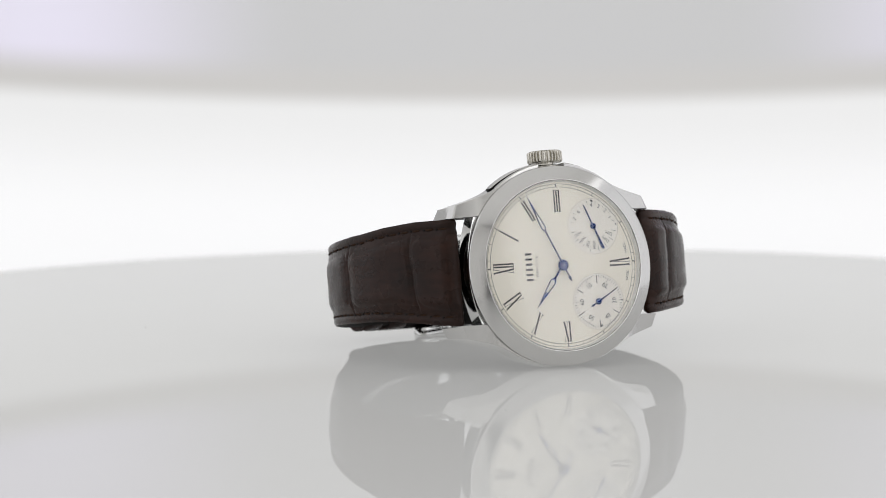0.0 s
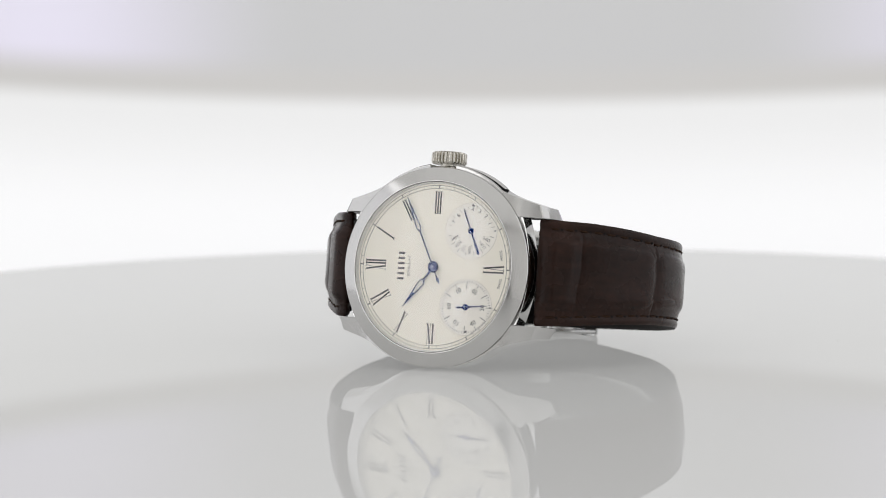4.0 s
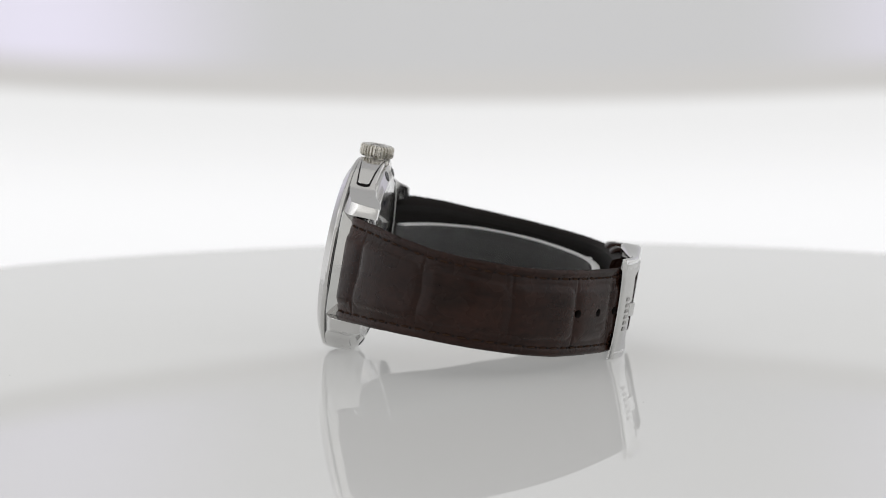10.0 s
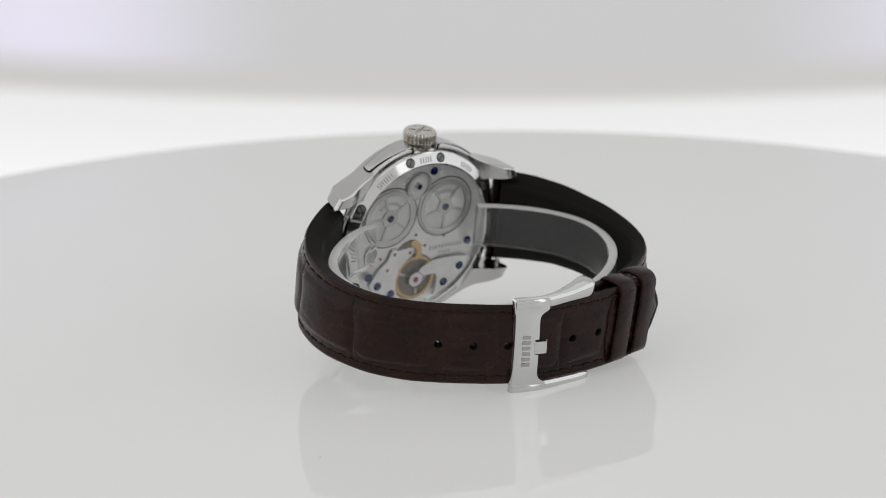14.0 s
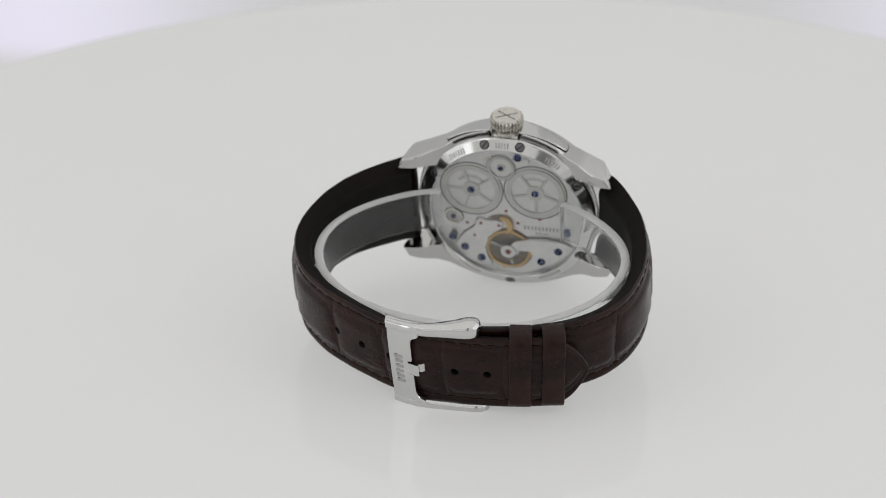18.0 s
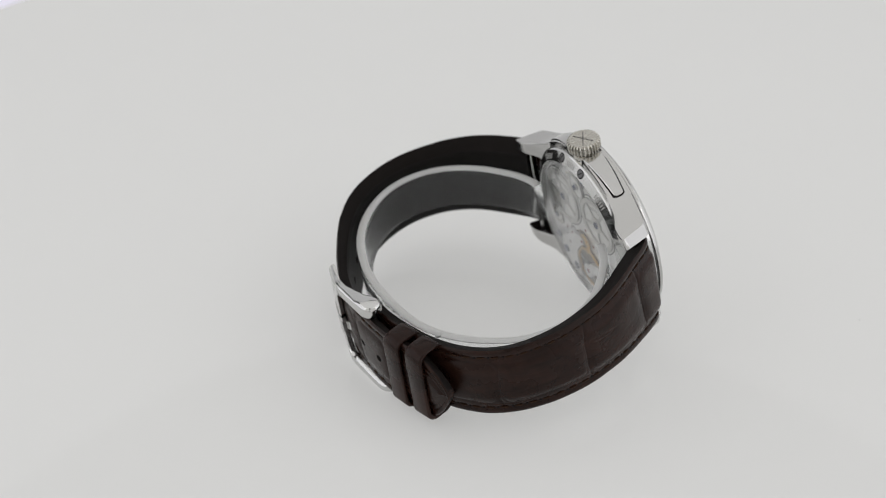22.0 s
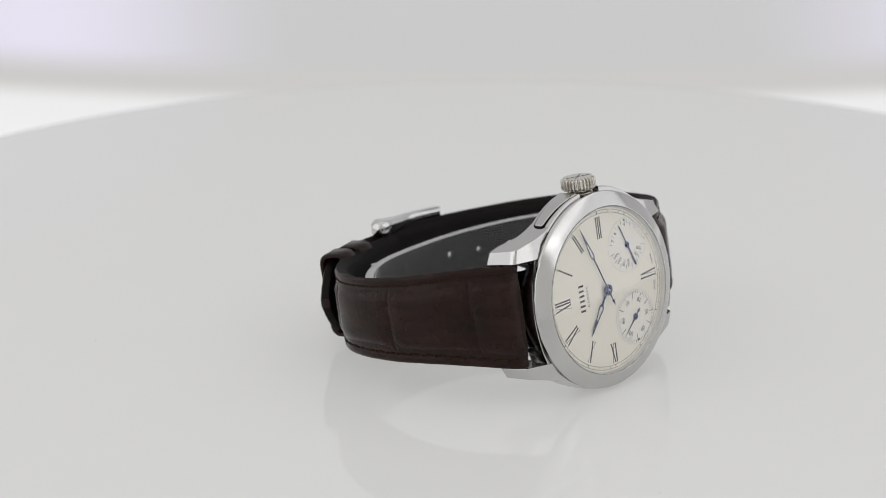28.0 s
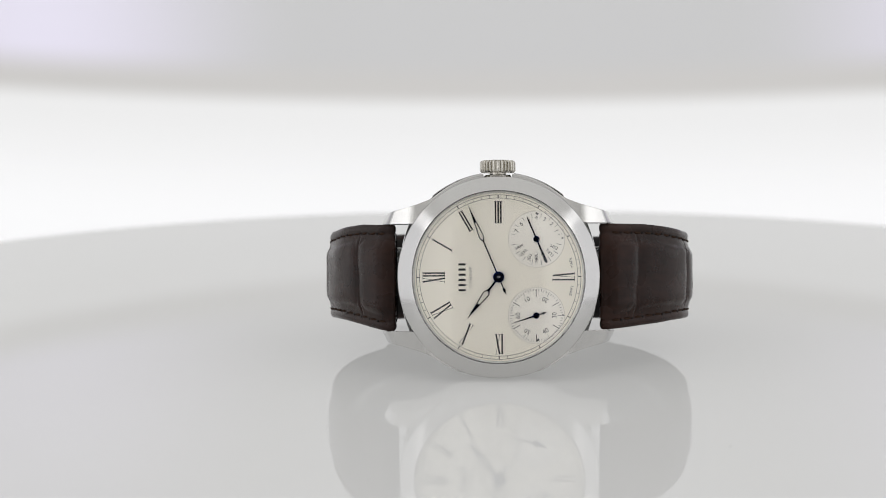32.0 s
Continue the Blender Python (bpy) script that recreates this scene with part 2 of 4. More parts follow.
def lathe(profile, seg=96, a0=0.0, a1=360.0, bm=None, centre=(0, 0)):
    """Turns a closed profile of (radius, depth) about the watch's front-to-back axis."""
    bm = bm or bmesh.new()
    full = a1 - a0 >= 360
    rings = []
    for i in range(seg if full else seg + 1):
        a = radians(a0 + (a1 - a0) * i / seg)
        rings.append([bm.verts.new((centre[0] + r * math.cos(a), d, centre[1] + r * math.sin(a))) for r, d in profile])
    n = len(profile)
    for i in range(seg):
        p, q = rings[i], rings[(i + 1) % len(rings)]
        for k in range(n):
            try:
                bm.faces.new((p[k], p[(k + 1) % n], q[(k + 1) % n], q[k]))
            except ValueError:
                pass
    if not full:
        bm.faces.new(rings[0]), bm.faces.new(rings[-1])
    bmesh.ops.remove_doubles(bm, verts=bm.verts, dist=1e-5)
    return bm


def prism(points, d0, d1, bm=None):
    """A flat outline of (x, z) made solid from depth d0 to d1."""
    bm = bm or bmesh.new()
    front = [bm.verts.new((x, d0, z)) for x, z in points]
    back = [bm.verts.new((x, d1, z)) for x, z in points]
    bm.faces.new(front), bm.faces.new(back[::-1])
    n = len(points)
    for i in range(n):
        bm.faces.new((front[i], back[i], back[(i + 1) % n], front[(i + 1) % n]))
    return bm


def loft(rings, bm=None, caps=True):
    """Skins closed rings of equal length, one after another."""
    bm = bm or bmesh.new()
    made = [[bm.verts.new(p) for p in ring] for ring in rings]
    n = len(rings[0])
    for p, q in zip(made, made[1:]):
        for k in range(n):
            bm.faces.new((p[k], p[(k + 1) % n], q[(k + 1) % n], q[k]))
    if caps:
        bm.faces.new(made[0][::-1]), bm.faces.new(made[-1])
    return bm


def bevelled(bm, width, segments=2, angle=30.0):
    edges = [e for e in bm.edges if len(e.link_faces) == 2 and e.calc_face_angle(0.0) > radians(angle)]
    bmesh.ops.bevel(bm, geom=edges, offset=width, segments=segments, affect="EDGES", clamp_overlap=True)
    return bm


def bar(cx, cz, length, width, deg, d0, d1, bm=None):
    """A straight bar that lies in the dial plane."""
    c, s = math.cos(radians(deg)), math.sin(radians(deg))
    pts = [(cx + u * c - v * s, cz + u * s + v * c) for u, v in
           ((-length / 2, -width / 2), (length / 2, -width / 2), (length / 2, width / 2), (-length / 2, width / 2))]
    return prism(pts, d0, d1, bm)


def smooth_path(points, n, closed=False):
    """n points, evenly apart, on a Catmull-Rom curve through the points given."""
    p = [Vector(q) for q in points]
    fine = []
    for i in range(len(p) - 1):
        a, b, c, d = p[max(i - 1, 0)], p[i], p[i + 1], p[min(i + 2, len(p) - 1)]
        for k in range(40):
            t = k / 40
            fine.append(0.5 * (2 * b + (c - a) * t + (2 * a - 5 * b + 4 * c - d) * t * t + (3 * b - a - 3 * c + d) * t ** 3))
    fine.append(p[-1])
    run = [0.0]
    for a, b in zip(fine, fine[1:]):
        run.append(run[-1] + (b - a).length)
    out, k = [], 0
    for i in range(n):
        s = run[-1] * i / (n - 1)
        while k < len(run) - 2 and run[k + 1] < s:
            k += 1
        f = (s - run[k]) / max(run[k + 1] - run[k], 1e-9)
        out.append(fine[k].lerp(fine[k + 1], f))
    return out, run[-1]


def letters(text, size, cx, cz, deg, d, parent, mat, name="lettering", label=""):
    """Writing in the built-in font, flat on the dial at depth d, its baseline turned by deg."""
    cu = bpy.data.curves.new(name, "FONT")
    cu.body, cu.size, cu.align_x, cu.align_y, cu.extrude = text, size * MM, "CENTER", "CENTER", 0.012 * MM
    tmp = new("tmp", cu)
    bpy.context.view_layer.update()
    me = bpy.data.meshes.new_from_object(tmp.evaluated_get(bpy.context.evaluated_depsgraph_get()))
    bpy.data.objects.remove(tmp)
    bpy.data.curves.remove(cu)
    me.materials.clear()
    me.materials.append(mat)
    me.name = name
    return place(name, me, parent, label, at_mm(cx, d, cz) @ pose(0, 0, 0, 0, -deg, 0) @ pose(0, 0, 0, 90, 0, 0))


# ---------------------------------------------------------------- studio and turntable


def wall_box(name, size, at, mat, label=""):
    bm = bmesh.new()
    bmesh.ops.create_cube(bm, size=1.0)
    bmesh.ops.scale(bm, vec=[s * 1000 for s in size], verts=bm.verts)
    bmesh.ops.translate(bm, vec=[a * 1000 for a in at], verts=bm.verts)
    return tagged(part(name, bm, mat, smooth=0), label, kind="structure")


def studio():
    wall_box("floor", (4.2, 4.2, 0.1), (0, 0, -0.95), FLOOR, "plain grey studio floor")
    wall_box("ceiling", (4.2, 4.2, 0.1), (0, 0, 1.55), WALL, "plain grey studio ceiling")
    wall_box("wall_north", (4.2, 0.1, 2.4), (0, 2.05, 0.3), WALL, "plain grey studio wall")
    wall_box("wall_south", (4.2, 0.1, 2.4), (0, -2.05, 0.3), WALL, "plain grey studio wall")
    wall_box("wall_west", (0.1, 4.0, 2.4), (-2.05, 0, 0.3), WALL, "plain grey studio wall")
    wall_box("wall_east", (0.1, 4.0, 2.4), (2.05, 0, 0.3), WALL, "plain grey studio wall")


def around_z(profile, seg=128):
    """Turns a closed profile of (radius, z) in millimetres about the upright axis."""
    bm = bmesh.new()
    rings = []
    for i in range(seg):
        a = 2 * math.pi * i / seg
        rings.append([bm.verts.new((r * math.cos(a), r * math.sin(a), z)) for r, z in profile])
    for i in range(seg):
        p, q = rings[i], rings[(i + 1) % seg]
        for k in range(len(profile)):
            bm.faces.new((p[k], p[(k + 1) % len(profile)], q[(k + 1) % len(profile)], q[k]))
    bmesh.ops.remove_doubles(bm, verts=bm.verts, dist=1e-4)
    return bm


def turntable():
    base = new("turntable_base")
    tagged(base, "grey metal column under the white turntable", "stand", kind="structure")
    part("column", around_z([(0, -10), (60, -10), (60, -16), (35, -20), (35, -885), (160, -892), (160, -900), (0, -900)], 48), BASE, base)
    disc = new("turntable")
    tagged(disc, "round glossy white acrylic turntable disc", "turntable")
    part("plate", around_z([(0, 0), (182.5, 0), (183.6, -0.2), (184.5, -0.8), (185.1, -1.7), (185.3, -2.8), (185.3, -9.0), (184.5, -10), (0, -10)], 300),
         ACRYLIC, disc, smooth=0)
    speck = bmesh.new()
    bmesh.ops.create_icosphere(speck, subdivisions=1, radius=0.08)
    first = part("dust_speck", speck, GREY_INK, disc, m=at_mm(-30, -70, 0.03))
    for x, y in ((62, 34), (-52, 61), (40, -88)):
        place("dust_speck", first.data, disc, m=at_mm(x, y, 0.03))
    return disc


def rim(x):
    """Height of the line where the two panels meet, which rises towards both ends."""
    return 50.0 + 0.00014 * x * x - 0.008 * x


def curved_sheet(radius, sag_at, half_deg, low, high, thick, nz=6, nx=64):
    """An upright sheet bent about an upright axis in front of it; one of its edges (None) follows the rim."""
    rings = []
    for i in range(nx + 1):
        a = radians(-half_deg + 2 * half_deg * i / nx)
        x = radius * math.sin(a)
        z0, z1 = rim(x) if low is None else low, rim(x) if high is None else high
        ring = []
        for r in (radius, radius + thick):
            zs = [z0 + (z1 - z0) * k / nz for k in range(nz + 1)]
            ring += [(r * math.sin(a), sag_at + r * math.cos(a), z) for z in (zs if r == radius else zs[::-1])]
        rings.append(ring)
    return loft(rings)


def backdrop():
    """The backdrop on the swing arm: a glowing strip below, a diffuser above."""
    rig = new("backdrop")
    tagged(rig, "curved white backdrop with a backlit lower strip", "backdrop", kind="structure")
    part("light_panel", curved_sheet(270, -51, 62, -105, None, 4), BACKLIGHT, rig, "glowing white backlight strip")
    body = bevelled(prism([(-45, -95), (45, -95), (45, 140), (-45, 140)], -720, -618), 6.0)
    part("camera_housing", body, HOUSING, rig, "black camera housing at the other end of the swing arm")
    part("diffuser", curved_sheet(270, -51, 62, None, 520, 4), DIFFUSER, rig, "white diffuser panel with cool glows painted near its ends")
    return rig


studio()
DISC = turntable()
RIG = backdrop()

# ---------------------------------------------------------------- the watch
# Its own space: x towards six o'clock, y from the dial to the back, z towards the crown; the centre of the pointers is the origin.
WATCH_AT = at_mm(1.36, -30.05, 19.82, -10.36, 0, -0.4)
WATCH = new("wristwatch")
tagged(WATCH, "steel wristwatch with cream dial and brown crocodile strap on its side", "watch")
DIAL_D, PRINT_D = 0.50, 0.485


def clock(minute):
    """The angle of a minute mark on the dial, with twelve o'clock towards -x and three towards the crown."""
    return 180.0 - 6.0 * minute


def polar(r, deg, cx=0.0, cz=0.0):
    return cx + r * math.cos(radians(deg)), cz + r * math.sin(radians(deg))


def case():
    body = part("case", lathe([(17.2, 1.55), (18.75, 1.6), (18.95, 1.9), (18.95, 5.8), (18.75, 6.15), (16.9, 6.8), (16.6, 6.6), (16.6, 1.6)], 144),
                STEEL, WATCH, "polished steel case middle")
    part("bezel", lathe([(16.30, 0.3), (16.32, -0.52), (16.40, -0.60), (16.50, -0.60), (18.95, 0.62), (19.12, 0.74), (19.22, 0.92), (19.25, 1.1), (19.25, 1.38),
                         (19.15, 1.5), (16.30, 1.5)], 180), BEZEL_STEEL, WATCH, "polished steel bezel with a flat sloping face", smooth=14)
    part("bezel_gap", lathe([(18.4, 1.48), (19.0, 1.48), (19.0, 1.64), (18.4, 1.64)], 144), DARK_STEEL, WATCH, "dark joint under the bezel")
    part("rehaut", lathe([(16.28, -0.45), (16.2, -0.40), (15.98, 0.38), (15.94, 0.55), (16.28, 0.55)], 128), FROST, WATCH, "steel inner ring round the dial")
    # four lugs: flat outer faces, fronts that carry on the bezel's slope and curve down to the tip
    for sx in (-1, 1):
        for sz in (-1, 1):
            rings = []
            for x, nose, d1, back in ((2.6, 0.0, 6.0, 0.0), (5.0, 0.0, 6.0, 0.0), (8.0, 0.0, 6.1, 0.0), (10.5, 0.0, 6.4, 0.0), (11.8, 0.0, 6.7, 0.0), (13.2, 0.0, 7.0, 0.0), (15.5, 0.0, 7.5, 0.15), (17.0, 0.0, 8.2, 0.35),
                                      (18.2, 0.0, 8.8, 0.5), (19.0, 0.0, 9.1, 0.65), (19.8, 0.0, 9.3, 0.75), (20.5, 0.0, 9.38, 0.85), (20.8, 0.12, 9.4, 0.9), (21.2, 0.6, 9.42, 0.95), (21.5, 1.4, 9.42, 1.0), (21.8, 2.6, 9.42, 1.0),
                                      (22.05, 3.6, 9.4, 1.0), (22.2, 4.2, 9.3, 1.0), (22.3, 4.6, 9.15, 1.0)):
                u0 = np.interp(x, [2.6, 5.0, 8.0, 10.5, 11.8, 13.2], [17.7, 17.2, 15.9, 13.0, 11.2, 10.25])
                o = x - back
                u1 = np.interp(o, [2.6, 5.0, 8.0, 10.5, 11.8, 13.2, 15.5, 17.0, 18.4, 19.6, 20.5, 21.4], [19.1, 18.7, 17.8, 16.55, 15.68, 14.85, 13.98, 13.55, 13.15, 12.82, 12.58, 12.35])
                di, do = (1.45 + nose + 0.45 * max(0.0, math.hypot(q, u) - 19.1) for q, u in ((x, u0), (o, u1)))
                c, r = 0.07, np.interp(x, [13.0, 18.0, 22.0], [0.2, 0.45, 0.3])
                rings.append([(sx * q, d, sz * u) for q, u, d in ((x, u0 + c, di), (o, u1 - c, do), (o, u1, do + c), (o, u1 + 0.02, (do + d1) / 2), (o, u1, d1 - r), (o, u1 - 0.3 * r, d1 - 0.3 * r),
                                                                  (o, u1 - r, d1), (x, u0 + c, d1), (x, u0, d1 - c), (x, u0, di + c))])
            lug = part("lug", loft(rings), BEZEL_STEEL, WATCH, smooth=16)
            part("spring_bar_hole", lathe([(0, 0), (0.45, 0), (0.45, 0.12), (0, 0.12)], 16), DARK_GAP, lug,
                 m=at_mm(sx * 21.2, 6.9, sz * 10.24, 90 if sz > 0 else -90, 0, 0))
    # tapering inserts in the case's flank beside the crown
    for s in (-1, 1):
        rings = []
        for i in range(41):
            f = i / 40
            a, r = radians(90 + s * (8.0 + 33.0 * f)), 19.92 - 0.30 * f ** 1.5
            rings.append([(q * math.cos(a), d, q * math.sin(a)) for q, d in ((18.5, 1.58), (r - 0.25, 1.58), (r - 0.06, 1.66), (r, 1.85), (r, 6.25), (r - 0.06, 6.42), (r - 0.25, 6.5), (18.5, 6.5))])
        part("shoulder", loft(rings), BEZEL_STEEL, WATCH, "polished steel case flank", smooth=24)
        for name, mat, r0, r1, w0, w1, a0, a1 in (("groove", DARK_GAP, 18.6, 19.90, 2.40, 1.32, 8.4, 39.3),
                                                  ("flank_insert", BEZEL_STEEL, 18.6, 20.06, 2.14, 1.06, 9.0, 38.6)):
            rings = []
            for i in range(61):
                f = i / 60
                a = radians(90 + s * (a0 + (a1 - a0) * f))
                w = (w0 + (w1 - w0) * f) * (1.0 if f < 0.965 else max(0.55, max(0.0, 1 - ((f - 0.965) / 0.035) ** 2) ** 0.5))
                rings.append([(r * math.cos(a), 4.15 + d, r * math.sin(a)) for r, d in ((r0, -w), (r1 - 0.1, -w), (r1, -w + 0.14), (r1 + 0.03, 0), (r1, w - 0.14), (r1 - 0.1, w), (r0, w))])
            part(name, loft(rings), mat, WATCH, smooth=24)
    # flatter ends of the case middle between the lugs, and the spring bars
    for s in (-1, 1):
        rings = []
        for k in range(-12, 13):
            z = 0.85 * k
            x = 19.02 - z * z / 54
            rings.append([(s * q, d, z) for q, d in ((12.0, 1.75), (x - 0.1, 1.75), (x, 1.85), (x, 5.9), (x - 0.2, 6.1), (12.0, 6.1))])
        part("case_end", loft(rings), STEEL, WATCH, "polished steel end of the case", smooth=20)
        bm = lathe([(0, -10.2), (0.6, -10.2), (0.6, 10.2), (0, 10.2)], 20)
        part("spring_bar", bm, STEEL, WATCH, m=at_mm(s * 21.3, 6.7, 0, 90, 0, 0))
    # crown, its axis along z
    bm = bmesh.new()
    teeth, rings = 28, []
    prof = [(19.95, 3.05), (20.15, 3.3), (20.4, 3.42), (21.9, 3.42), (22.15, 3.28)]
    for z, r in prof:
        ring = []
        for i in range(teeth * 6):
            a = 2 * math.pi * i / (teeth * 6)
            k = max(-0.6, min(1.0, 1.6 * math.cos(a * teeth)))
            ring.append(((r - 0.32 + 0.32 * k) * math.cos(a), 4.1 + (r - 0.32 + 0.32 * k) * math.sin(a), z))
        rings.append(ring)
    rings.append([(2.9 * math.cos(2 * math.pi * i / (teeth * 6)), 4.1 + 2.9 * math.sin(2 * math.pi * i / (teeth * 6)), 22.34) for i in range(teeth * 6)])
    crown = part("crown", loft(rings, bm), CROWN_STEEL, WATCH, "fluted steel crown", smooth=25)
    for a in (30, -30):
        part("engraved_line", bar(0, 0, 4.6, 0.20, a, -0.02, 0.02), GREY_INK, crown, m=at_mm(0, 4.1, 22.36, 90, 0, 0))
    part("crown_neck", around_z([(0, 18.6), (2.6, 18.6), (2.6, 19.35), (2.3, 19.55), (1.6, 19.6), (1.6, 20.0), (0, 20.0)], 32), CROWN_STEEL, WATCH, m=at_mm(0, 4.1, 0))
    # crystal
    part("crystal", lathe([(0, -0.98), (6, -0.95), (12, -0.84), (16.22, -0.56), (16.22, -0.36), (12, -0.60), (6, -0.70), (0, -0.73)], 96), GLASS, WATCH,
         "clear domed sapphire crystal").visible_shadow = False
    return body


def glyph_strokes(word):
    """Strokes of a Roman numeral as (kind, left, right), widths in millimetres, centred on 0."""
    widths = {"I": 0.50, "X": 1.15, "V": 1.15}
    total = sum(widths[c] for c in word)
    x, out = -total / 2, []
    for c in word:
        out.append((c, x, x + widths[c]))
        x += widths[c]
    return out


def numeral(word, minute, dial):
    r0, r1 = {"IX": (10.85, 14.6), "XI": (10.45, 14.55), "X": (10.4, 14.5)}.get(word, (10.25, 14.4))
    thick, thin, serif = 0.30, 0.085, 0.085
    a = clock(minute)
    out, side = (math.cos(radians(a)), math.sin(radians(a))), (math.sin(radians(a)), -math.cos(radians(a)))
    bm = bmesh.new()

    def quad(pts):
        prism([(u * side[0] + v * out[0], u * side[1] + v * out[1]) for u, v in pts], PRINT_D - 0.012, DIAL_D + 0.005, bm)

    def stroke(u0, u1, w):
        quad(((u0 - w / 2, r0), (u0 + w / 2, r0), (u1 + w / 2, r1), (u1 - w / 2, r1)))

    def foot(u, r, w):
        quad(((u - w, r - serif / 2), (u + w, r - serif / 2), (u + w, r + serif / 2), (u - w, r + serif / 2)))

    for c, x0, x1 in glyph_strokes(word):
        mid = (x0 + x1) / 2
        if c == "I":
            stroke(mid, mid, thick)
            foot(mid, r0, 0.27), foot(mid, r1, 0.27)
        elif c == "X":
            stroke(x1 - 0.24, x0 + 0.24, thick), stroke(x0 + 0.2, x1 - 0.2, thin)
            for u in (x0 + 0.22, x1 - 0.22):
                foot(u, r0, 0.24), foot(u, r1, 0.24)
        else:
            stroke(mid + 0.05, x0 + 0.24, thick), stroke(mid + 0.05, x1 - 0.2, thin)
            foot(x0 + 0.22, r1, 0.24), foot(x1 - 0.22, r1, 0.24)
    part("numeral", bm, INK, dial, smooth=0)


def dial_face():
    dial = part("dial", lathe([(0, DIAL_D), (16.25, DIAL_D), (16.25, DIAL_D + 0.4), (0, DIAL_D + 0.4)], 128), DIAL, WATCH, "cream dial with black Roman numerals")
    for word, minute in (("XII", 0), ("I", 5), ("II", 10), ("III", 15), ("VI", 30), ("IX", 45), ("X", 50), ("XI", 55)):
        numeral(word, minute, dial)
    for r in (15.02, 15.62):
        part("track_line", lathe([(r - 0.04, PRINT_D), (r + 0.04, PRINT_D), (r + 0.04, DIAL_D + 0.005), (r - 0.04, DIAL_D + 0.005)], 160), GREY_INK, dial, smooth=0)
    for i in range(60):
        five = i % 5 == 0
        x, z = polar(15.32, clock(i))
        part("minute_mark", bar(x, z, 0.62, 0.20 if five else 0.07, clock(i), PRINT_D - 0.004, DIAL_D + 0.005), INK if five else GREY_INK, dial, smooth=0)
    # the name as plain bars, the town under it
    for k in range(6):
        part("letter_bar", bar(-6.95, -2.45 + 0.98 * k, 1.35, 0.40, 0, PRINT_D - 0.008, DIAL_D + 0.005), INK, dial, smooth=0)
    letters("G E N È V E", 0.80, -5.25, 0.0, 90, PRINT_D, dial, GREY_INK)
    letters("SWISS", 0.72, *polar(14.05, -11), 79, PRINT_D, dial, INK)
    letters("MADE", 0.72, *polar(14.05, 11), 101, PRINT_D, dial, INK)
    # ends of numerals cut off by the small dials
    for a, r in ((58.5, 14.1), (-58.5, 14.1), (31, 14.2), (-31, 14.2)):
        x, z = polar(r, a)
        part("numeral_tip", bar(x, z, 0.35, 0.55 if abs(a) > 50 else 0.28, a, PRINT_D - 0.008, DIAL_D + 0.005), INK, dial, smooth=0)
    return dial


SUB_A, SUB_B = (7.25, 7.15), (7.1, -7.35)      # day and reserve dial; small seconds


def small_dials(dial):
    for name, (cx, cz) in (("day_dial", SUB_A), ("seconds_dial", SUB_B)):
        sub = part(name, lathe([(0, DIAL_D - 0.012), (5.3, DIAL_D - 0.012), (5.36, DIAL_D - 0.03), (5.42, DIAL_D - 0.012), (5.42, DIAL_D + 0.1), (0, DIAL_D + 0.1)], 96, centre=(cx, cz)),
                   SUBDIAL, dial, "silvered small dial")
        d0, d1, dt = 0.462, 0.492, 0.474
        part("rim_line", lathe([(5.30, 0.47), (5.36, 0.46), (5.42, 0.47), (5.42, 0.52), (5.30, 0.52)], 96, centre=(cx, cz)), RIM_GREY, sub)
        if name == "seconds_dial":
            for i in range(60):
                a = clock(i)
                if i % 10 == 5:
                    l, w, r, mat = 1.5, 0.13, 4.3, INK
                elif i % 10 == 0:
                    l, w, r, mat = 0.85, 0.09, 4.6, INK
                else:
                    l, w, r, mat = 0.45, 0.075, 4.85, INK
                x, z = polar(r, a, cx, cz)
                part("second_mark", bar(x, z, l, w, a, d0, d1), mat, sub, smooth=0)
            for n in (10, 20, 30, 40, 50, 60):
                a = clock(n)
                x, z = polar(3.45, a, cx, cz)
                letters(str(n), 1.22, x, z, a - 90 if n in (10, 50, 60) else a + 90, dt, sub, INK)
        else:
            for k, word in enumerate(("Sam.", "Ven.", "Jeu.", "Mer.", "Mar.", "Lun.", "Dim.")):
                a = 204 + 22 * k
                x, z = polar(3.55, a, cx, cz)
                letters(word.upper(), 0.86, x, z, a - 180, dt, sub, INK)
            for k in range(8):
                x, z = polar(4.45, 193 + 22 * k, cx, cz)
                part("day_mark", bar(x, z, 1.0, 0.08, 193 + 22 * k, d0, d1), INK, sub, smooth=0)
            for k in range(7):
                a = 157 - 22.4 * k
                x, z = polar(4.05, a, cx, cz)
                letters(str(7 - k), 1.1, x, z, a - 90, dt, sub, INK)
            for k in range(8):
                a = 168.2 - 22.4 * k
                x, z = polar(4.55, a, cx, cz)
                part("reserve_mark", bar(x, z, 0.75, 0.06, a, d0, d1), INK, sub, smooth=0)


def hand_outline(r_stem, r_wide, half, r_open, r_tip, stem, d0, d1):
    """A lance hand that points along +x: a stem, an open lozenge and a solid tip."""
    bm = bmesh.new()
    prism([(0.5, -stem / 2), (r_stem, -stem / 2), (r_stem, stem / 2), (0.5, stem / 2)], d0, d1, bm)
    rim = 0.16
    tip_half = half * (r_tip - r_open) / (r_tip - r_wide)
    for s in (-1, 1):
        prism([(r_stem, 0), (r_stem, s * stem / 2), (r_wide, s * half), (r_open, s * tip_half), (r_open, s * (tip_half - rim)), (r_wide, s * (half - rim)), (r_stem + 0.35, 0)], d0, d1, bm)
    prism([(r_open, -tip_half), (r_tip, -0.03), (r_tip, 0.03), (r_open, tip_half)], d0, d1, bm)
    return bm


